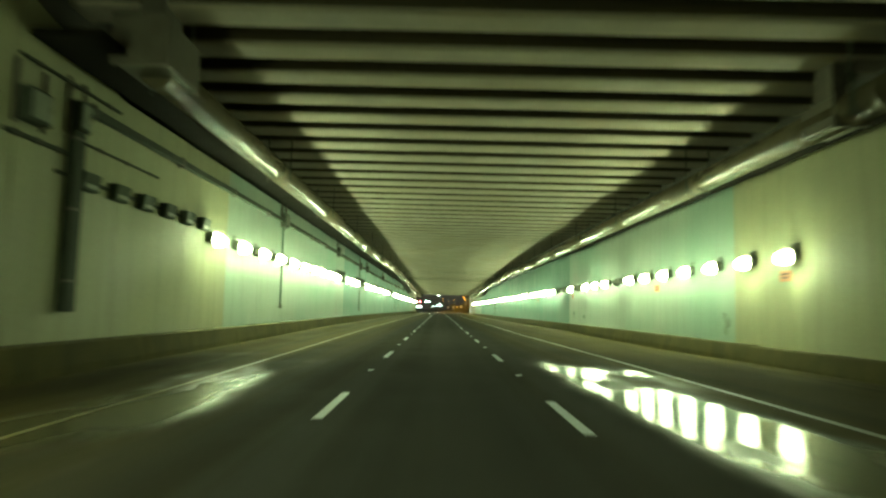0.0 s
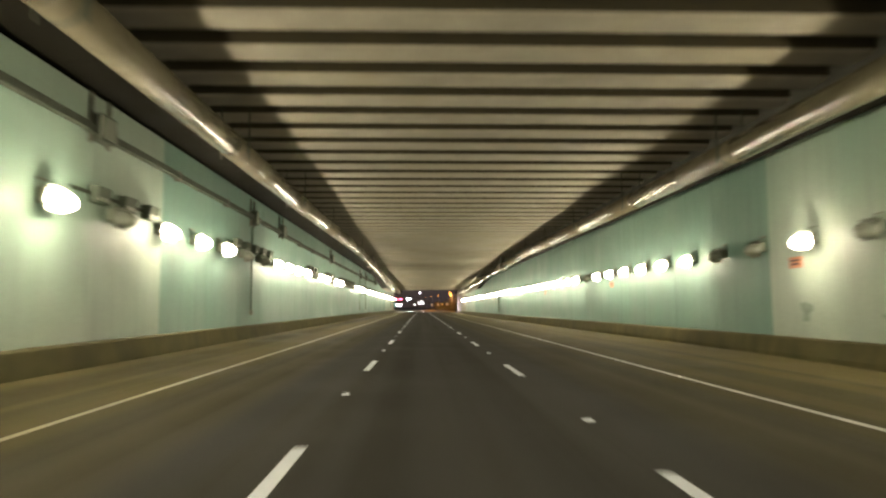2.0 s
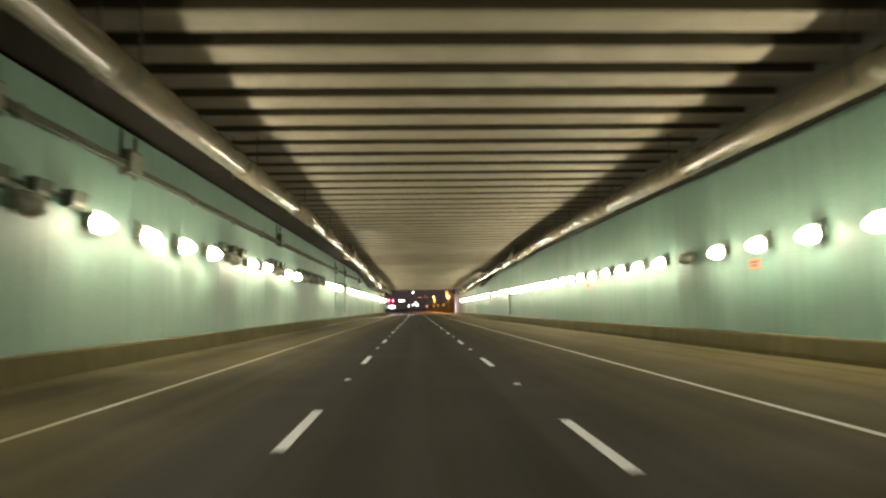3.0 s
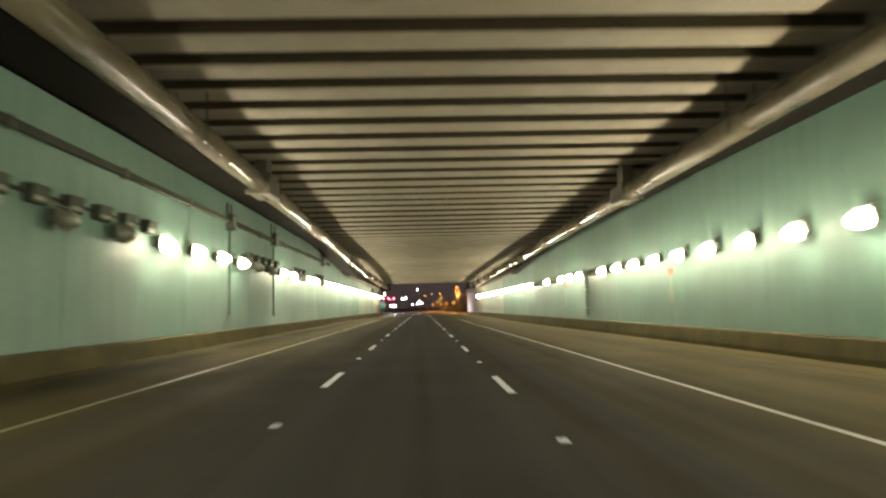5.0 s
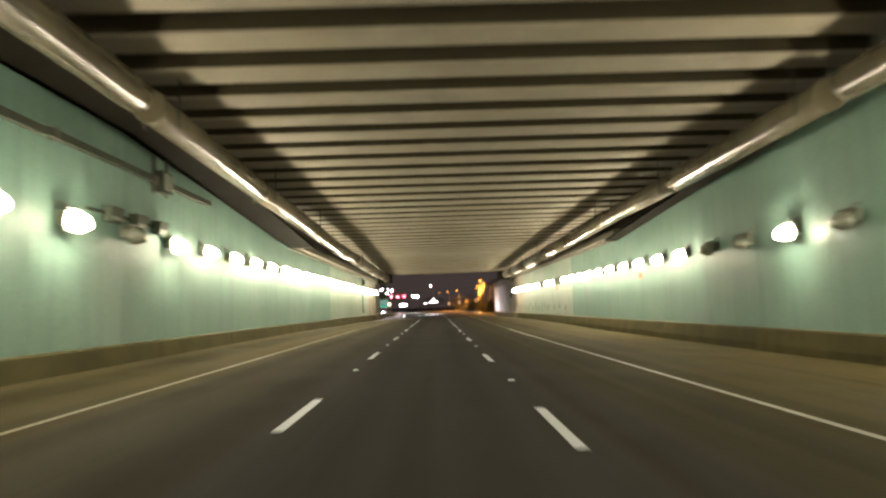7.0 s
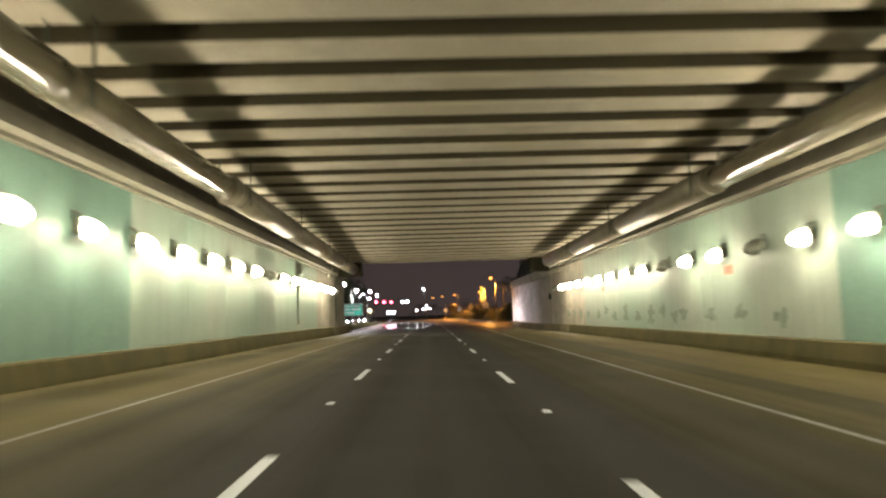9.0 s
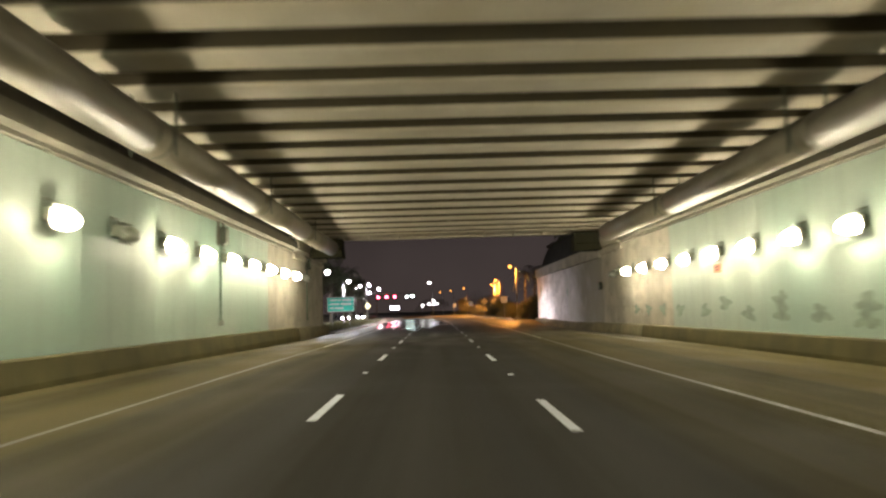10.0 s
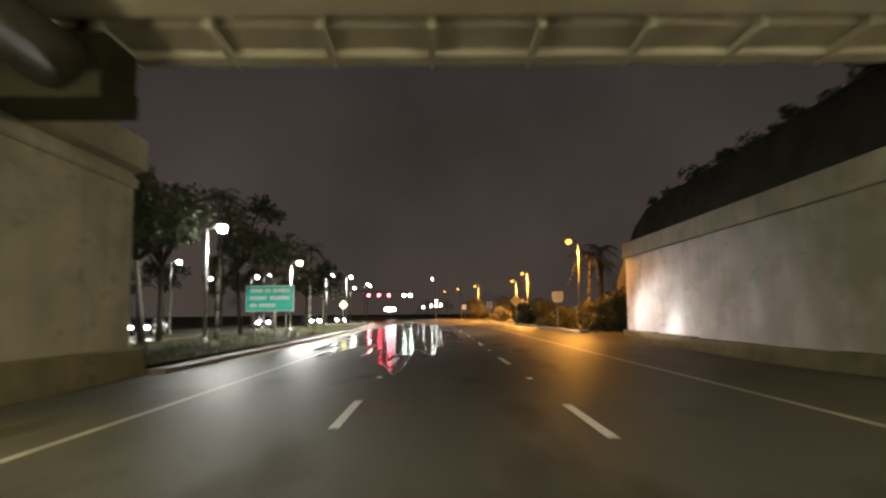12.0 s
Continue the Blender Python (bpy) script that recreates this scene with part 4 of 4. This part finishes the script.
small_sign(9.32, 297.9, 2.82, "shield", "white shield-shaped route sign on a steel post", M_SIGN_WHITE)
small_sign(7.9, 314.3, 2.82, "diamond", "pale yellow diamond warning sign on a steel post", M_SIGN_YELLOW)
small_sign(6.9, 337.3, 2.73, "rect", "white rectangular sign on a steel post", M_SIGN_WHITE)
small_sign(4.6, 366.0, 2.7, "rect", "white rectangular sign on a steel post", M_SIGN_WHITE)
small_sign(-12.2, 330.0, 2.8, "diamond", "pale yellow diamond warning sign on a steel post", M_SIGN_YELLOW)


def signal(x, y, z, glow, label):
    """A signal head with three hooded lenses, one of them lit, hung from a span wire's bracket."""
    t = empty("traffic_light", (x, y, z), label=label, category="traffic light", group="traffic lights at the junction")
    bm = bmesh.new()
    box(bm, -0.2, 0.2, 0, 0.25, -0.85, 0.3, bevel=0.03)
    part("case", bm, M_STEEL, t)
    for i in range(3):
        bm = bmesh.new()
        bmesh.ops.create_uvsphere(bm, u_segments=12, v_segments=6, radius=0.17 if i else 0.34, matrix=Matrix.Translation((0, -0.02, -0.36 * i)) @ Matrix.Diagonal((1, 0.35, 1, 1)))
        lens = part("lens", bm, glow if i == 0 else M_GLASS_DARK, t)
        bm = bmesh.new()
        for k in range(7):
            a = radians(30 * k)
            r = 0.2 if i else 0.37
            box(bm, -0.07 * r / 0.2, 0.07 * r / 0.2, -0.3, -0.01, r, r + 0.015, m=Matrix.Translation((0, 0, -0.36 * i)) @ Matrix.Rotation(a - radians(90), 4, "Y"))
        part("visor", bm, M_STEEL, lens)
    bm = bmesh.new()
    rod(bm, (0, 0.12, 0.3), (0, 0.12, 1.0), 0.03, seg=6)
    part("hanger", bm, M_STEEL, t)


for x in (-16.4, -14.0, -11.7):
    signal(x, 402 + (x + 20.5) * 4 / 14.5 - 0.12, 6.0, M_RED, "traffic light showing red over the junction")
for x in (-8.2, -6.6):
    signal(x, 402 + (x + 20.5) * 4 / 14.5 - 0.12, 6.0, M_GREEN_SIG, "traffic light showing pale green over the junction")
mast = empty("signal_mast", (-20.5, 402, 0), label="steel signal mast with a long arm over the road", category="mast")
bm = bmesh.new()
rod(bm, (0, 0, 0), (0, 0, 7.2), 0.16, 0.12, seg=10)
part("pole", bm, M_POLE, mast)
bm = bmesh.new()
rod(bm, (0, 0, 7.0), (14.5, 4, 7.0), 0.10, 0.06, seg=8)
part("arm", bm, M_POLE, mast)

lit = empty("lit_sign", (-13.5, 434.4, 0), label="bright bluish lit sign panel on a steel leg", category="lit sign")
bm = bmesh.new()
box(bm, -1.6, 1.6, 0, 0.3, 2.3, 3.5, bevel=0.04)
part("case", bm, M_STEEL, lit)
bm = bmesh.new()
box(bm, -1.5, 1.5, -0.02, -0.004, 2.4, 3.4)
part("face", bm, M_BLUE_SIGN, lit)
bm = bmesh.new()
box(bm, -0.1, 0.1, 0.05, 0.25, -0.5, 2.3)
part("leg", bm, M_POLE, lit)


def light_cluster(x, y, z, offsets, label):
    """Round white glowing globes on short arms round a far pole."""
    t = empty("light_cluster", (x, y, 0), label=label, category="lamp post")
    bm = bmesh.new()
    rod(bm, (0, 0.1, -0.4), (0, 0.1, z + max(w for _, w in offsets)), 0.09, 0.06, seg=8)
    part("pole", bm, M_POLE, t)
    for u, w in offsets:
        bm = bmesh.new()
        rod(bm, (0, 0.1, z + w - 0.1), (u, 0.0, z + w), 0.03, seg=6)
        part("arm", bm, M_POLE, t)
        bm = bmesh.new()
        bmesh.ops.create_icosphere(bm, subdivisions=2, radius=0.34, matrix=Matrix.Translation((u, 0, z + w)) @ Matrix.Diagonal((0.9, 0.9, 1.15, 1)))
        part("lantern", bm, M_GLOBE, t)


light_cluster(-0.6, 425, 3.7, ((-1.2, 0.0), (0.0, 0.1), (1.25, 0.1), (0.1, 1.1)), "cluster of bright white lights on a far pole")
# a far white sign; its brightness is added as a glowing globe
light_cluster(-4.0, 425, 3.3, ((0.0, 0.0),), "far white sign on a pole, built as a glowing globe")


# ---- outside: cars on the far carriageway ----
def car(x, y, heading, label, aim_y=0.0):
    t = empty("car", (x, y, 0.02), label=label, category="car", group="cars on the far carriageway")
    t.rotation_euler = (0, 0, radians(heading))
    prof = [(-2.2, 0.35), (-2.25, 0.75), (-1.95, 0.95), (-1.2, 1.02), (-0.6, 1.45), (0.9, 1.47), (1.7, 1.02), (2.15, 0.95), (2.2, 0.4)]
    bm = bmesh.new()
    rows = []
    for xx, k in ((-0.88, 0.93), (-0.80, 1.0), (0.80, 1.0), (0.88, 0.93)):
        rows.append([bm.verts.new((xx * (0.82 if z > 1.2 else 1.0), yy, z * k + 0.02)) for yy, z in prof])
    for a, b in zip(rows, rows[1:]):
        for i in range(len(prof)):
            j = (i + 1) % len(prof)
            bm.faces.new((a[i], b[i], b[j], a[j]))
    bm.faces.new(rows[0][::-1])
    bm.faces.new(rows[-1])
    bmesh.ops.recalc_face_normals(bm, faces=bm.faces)
    part("body", bm, M_CAR, t)
    bm = bmesh.new()
    v = [bm.verts.new(p) for p in ((-0.66, -1.16, 1.06), (0.66, -1.16, 1.06), (0.58, -0.66, 1.43), (-0.58, -0.66, 1.43))]
    bm.faces.new(v)
    r = bmesh.ops.extrude_face_region(bm, geom=bm.faces[:])
    bmesh.ops.translate(bm, vec=(0, -0.03, 0.03), verts=[q for q in r["geom"] if isinstance(q, bmesh.types.BMVert)])
    part("windscreen", bm, M_GLASS_DARK, t)
    for sx in (-0.8, 0.8):
        for sy in (-1.35, 1.35):
            bm = bmesh.new()
            rod(bm, (sx - 0.1, sy, 0.31), (sx + 0.1, sy, 0.31), 0.31, seg=16)
            tyre = part("tyre", bm, M_TYRE, t)
            bm = bmesh.new()
            rod(bm, (sx - 0.11, sy, 0.31), (sx + 0.11, sy, 0.31), 0.19, seg=12)
            part("rim", bm, M_POLE, tyre)
    for sx in (-0.62, 0.62):
        bm = bmesh.new()
        bmesh.ops.create_uvsphere(bm, u_segments=10, v_segments=6, radius=0.15, matrix=Matrix.Translation((sx, -2.22, 0.68)) @ Matrix.Diagonal((1.3, 0.5, 0.8, 1)))
        part("headlight", bm, M_HEAD, t)
        if aim_y:
            bpy.context.view_layer.update()
            lamp_beam("beam", (sx, -2.36, 0.68), t.matrix_world.inverted() @ Vector((X_EAST, aim_y + 2.4 * sx, 1.1)), (120000 if sx > 0 else 34000), (1.0, 0.95, 0.98), 6.2 if sx > 0 else 13.0, t, 0.05)
        bm = bmesh.new()
        box(bm, sx - 0.15, sx + 0.15, 2.12, 2.24, 0.72, 0.86, bevel=0.02)
        part("tail_light", bm, M_TAIL, t)


for x, y, hd in ((-22.1, 330, 8), (-20.3, 352, 6), (-24.5, 301, 4), (-17.4, 364, 8)):
    car(x + 0.0, y, hd, "dark car with bright headlights on the far carriageway")
car(-18.6, 342, 29, "dark car turning with its headlights on the far carriageway", 283.0)
car(-26.2, 303, 184, "dark car with red tail lights on the far carriageway")


# ---- outside: trees and bushes ----
def leaf_cloud(name, clumps, per, size, seed, material, parent):
    """Many small bent leaves scattered in uneven clumps."""
    rnd = np.random.RandomState(seed)
    verts, faces = [], []
    for cx, cy, cz, r in clumps:
        d = rnd.normal(size=(per, 3))
        d /= np.linalg.norm(d, axis=1)[:, None]
        p = d * (rnd.rand(per, 1) ** 0.45) * r * np.array([1, 1, 0.75]) + (cx, cy, cz)
        for c in p:
            a = rnd.normal(size=3)
            a /= np.linalg.norm(a)
            b = np.cross(a, rnd.normal(size=3))
            b /= np.linalg.norm(b)
            s = size * (0.6 + 0.8 * rnd.rand())
            i = len(verts)
            verts += [c - a * s, c + b * s * 0.45, c + a * s + b * 0.1 * s, c - b * s * 0.45]
            faces.append((i, i + 1, i + 2, i + 3))
    return quick_mesh(name, verts, faces, material, parent)


def tree(x, y, h, seed, label, spread=2.4):
    """A tapered trunk that forks into limbs under a crown of leaf clumps."""
    rnd = random.Random(seed)
    t = empty("tree", (x, y, 0), label=label, category="tree", group="trees by the road")
    bm = bmesh.new()
    top = (rnd.uniform(-0.3, 0.3), rnd.uniform(-0.3, 0.3), h * 0.5)
    rod(bm, (0, 0, -0.1), top, 0.2, 0.13, seg=8)
    clumps = []
    for i in range(15):
        a = i * 2.4 + rnd.uniform(-0.3, 0.3)
        e = (spread * rnd.uniform(0.35, 1.0) * math.cos(a), spread * rnd.uniform(0.35, 1.0) * math.sin(a), h * rnd.uniform(0.62, 0.98))
        rod(bm, top, e, 0.09, 0.03, seg=6)
        clumps.append((*e, rnd.uniform(0.8, 1.6)))
    part("trunk", bm, M_BARK, t)
    leaf_cloud("crown", clumps, 130, 0.20, seed, M_LEAF, t)


def palm(x, y, h, seed, label):
    """A ringed trunk and a head of drooping fronds with single leaflets."""
    rnd = random.Random(seed)
    t = empty("palm_tree", (x, y, 0), label=label, category="palm tree", group="palms by the road")
    bm = bmesh.new()
    n = 9
    for i in range(n):
        a, b = h * i / n, h * (i + 1) / n
        rod(bm, (0.02 * i, 0, a - 0.05), (0.02 * (i + 1), 0, b), 0.17 - 0.006 * i, 0.15 - 0.006 * i, seg=9)
    part("trunk", bm, M_BARK, t)
    verts, faces = [], []
    for i in range(17):
        az = i * 2.399 + rnd.uniform(-0.2, 0.2)
        up = rnd.uniform(-0.5, 1.0)
        ln = rnd.uniform(1.7, 2.5)
        d = Vector((math.cos(az), math.sin(az), 0))
        side = Vector((-math.sin(az), math.cos(az), 0))
        pts = []
        for k in range(12):
            u = k / 11
            pts.append(Vector((0.18, 0, h)) + d * (ln * u * 0.9) + Vector((0, 0, ln * (up * u - 0.95 * u * u))))
        for k in range(1, 11):
            for s in (-1, 1):
                c = pts[k]
                w = 0.55 * math.sin(math.pi * (k / 11) ** 0.7) + 0.1
                tip = c + side * s * w + d * 0.25 - Vector((0, 0, 0.28 * w + rnd.uniform(0, 0.12)))
                j = len(verts)
                verts += [c - d * 0.05, c + d * 0.06, tip]
                faces.append((j, j + 1, j + 2))
            j = len(verts)
            verts += [pts[k - 1] - side * 0.02, pts[k - 1] + side * 0.02, pts[k] + side * 0.02, pts[k] - side * 0.02]
            faces.append((j, j + 1, j + 2, j + 3))
    quick_mesh("fronds", verts, faces, M_LEAF, t)


def bush(x, y, w, h, seed, label):
    rnd = random.Random(seed)
    t = empty("bush", (x, y, 0.05), label=label, category="bush", group="bushes by the road")
    bm = bmesh.new()
    for i in range(6):
        rod(bm, (0, 0, 0), (rnd.uniform(-w, w) * 0.4, rnd.uniform(-w, w) * 0.4, h * 0.8), 0.04, 0.012, seg=5)
    part("stems", bm, M_BARK, t)
    clumps = [(rnd.uniform(-w, w) * 0.5, rnd.uniform(-w, w) * 0.5, h * rnd.uniform(0.25, 0.8), h * rnd.uniform(0.25, 0.42)) for _ in range(9)]
    leaf_cloud("leaves", clumps, 380, 0.12, seed, M_BUSH, t)


for i, (x, y, h) in enumerate(((-13.4, 270, 7.5), (-15.5, 279, 9.0), (-14.2, 292, 9.8), (-17.5, 286, 9.5), (-15.2, 306, 9.0), (-14.6, 318, 7.0), (-16.4, 340, 7.5), (-35, 330, 9), (-42, 310, 10), (-50, 350, 9), (-30, 296, 10), (-34, 350, 11), (-28, 372, 10), (-25, 395, 10), (-38, 385, 11), (-46, 400, 12), (-58, 420, 12))):
    tree(x, y, h, 30 + i, "dark leafy tree on the verge at night")
for i, (x, y, h) in enumerate(((-13.0, 283, 8.6), (-16.0, 273, 8.8), (-12.6, 309, 8.0))):
    palm(x, y, h, 60 + i, "palm with drooping fronds on the verge")
for i, (x, y, h) in enumerate(((12.6, 301.5, 6.6), (14.6, 306, 7.4), (16.5, 313, 6.5))):
    palm(x, y, h, 70 + i, "palm lit orange by the street lamp")
for i, (x, y, w, h) in enumerate(((11.6, 296.5, 2.0, 2.3), (13.0, 293.4, 1.6, 3.2), (14.2, 296.5, 2.2, 3.8), (12.2, 294.6, 1.4, 2.4), (12.8, 300, 2.4, 2.6), (11.2, 304, 2.2, 2.2), (10.4, 309, 2.2, 2.6), (11.0, 315, 2.6, 2.9), (9.8, 322, 2.2, 2.3), (10.8, 330, 2.8, 2.8), (8.8, 345, 2.6, 2.6), (13.5, 340, 4, 4.2), (13, 360, 5, 5), (9, 385, 5, 5))):
    bush(x, y, w, h, 90 + i, "rough bush lit orange by the street lamps")
for i, (x, y, w, h) in enumerate(((22, 470, 16, 9), (-2, 520, 16, 8), (-60, 470, 18, 10), (-90, 420, 18, 10), (48, 420, 18, 11))):
    bush(x, y, w, h, 120 + i, "dark mass of far trees against the night sky")

# rough growth along the crest of the embankment
rnd = random.Random(140)
clumps = []
for i in range(90):
    y = rnd.uniform(259.5, 293)
    clumps.append((14.4 + rnd.uniform(-0.5, 3.0), y, lerp_table([(258.6, 10.0), (263, 9.7), (273, 9.4), (282, 9.2), (289, 8.9), (292, 7.9), (295, 4.2)], y) + rnd.uniform(-0.25, 0.25), rnd.uniform(0.3, 0.75)))
tagged(leaf_cloud("scrub", clumps, 110, 0.13, 141, M_LEAF, None), "dark rough scrub along the embankment's crest", "scrub", kind="stuff")


def grass(name, x0, x1, y0, y1, z0, z1, count, seed, label):
    """Single blades of rough grass standing on a verge."""
    rnd = np.random.RandomState(seed)
    verts, faces = [], []
    for _ in range(count):
        u, y = rnd.rand(), y0 + (y1 - y0) * rnd.rand() ** 1.6
        x = x0 + (x1 - x0) * u + bend(y)
        z = z0 + (z1 - z0) * u - 0.03
        a, h, w = rnd.rand() * 6.283, 0.08 + 0.2 * rnd.rand() ** 2, 0.012 + 0.02 * rnd.rand()
        i = len(verts)
        verts += [(x - w * math.cos(a), y - w * math.sin(a), z), (x + w * math.cos(a), y + w * math.sin(a), z), (x + rnd.normal() * 0.07, y + rnd.normal() * 0.07, z + h)]
        faces.append((i, i + 1, i + 2))
    tagged(quick_mesh(name, verts, faces, M_BUSH), label, "grass", kind="stuff")


grass("grass", -15.8, -8.9, 264.4, 340, 0.20, 0.16, 24000, 150, "rough dark green grass on the verge")
grass("grass", 10.4, 22.0, 291.4, 350, 0.08, 0.35, 14000, 151, "rough grass lit orange by the street lamps")
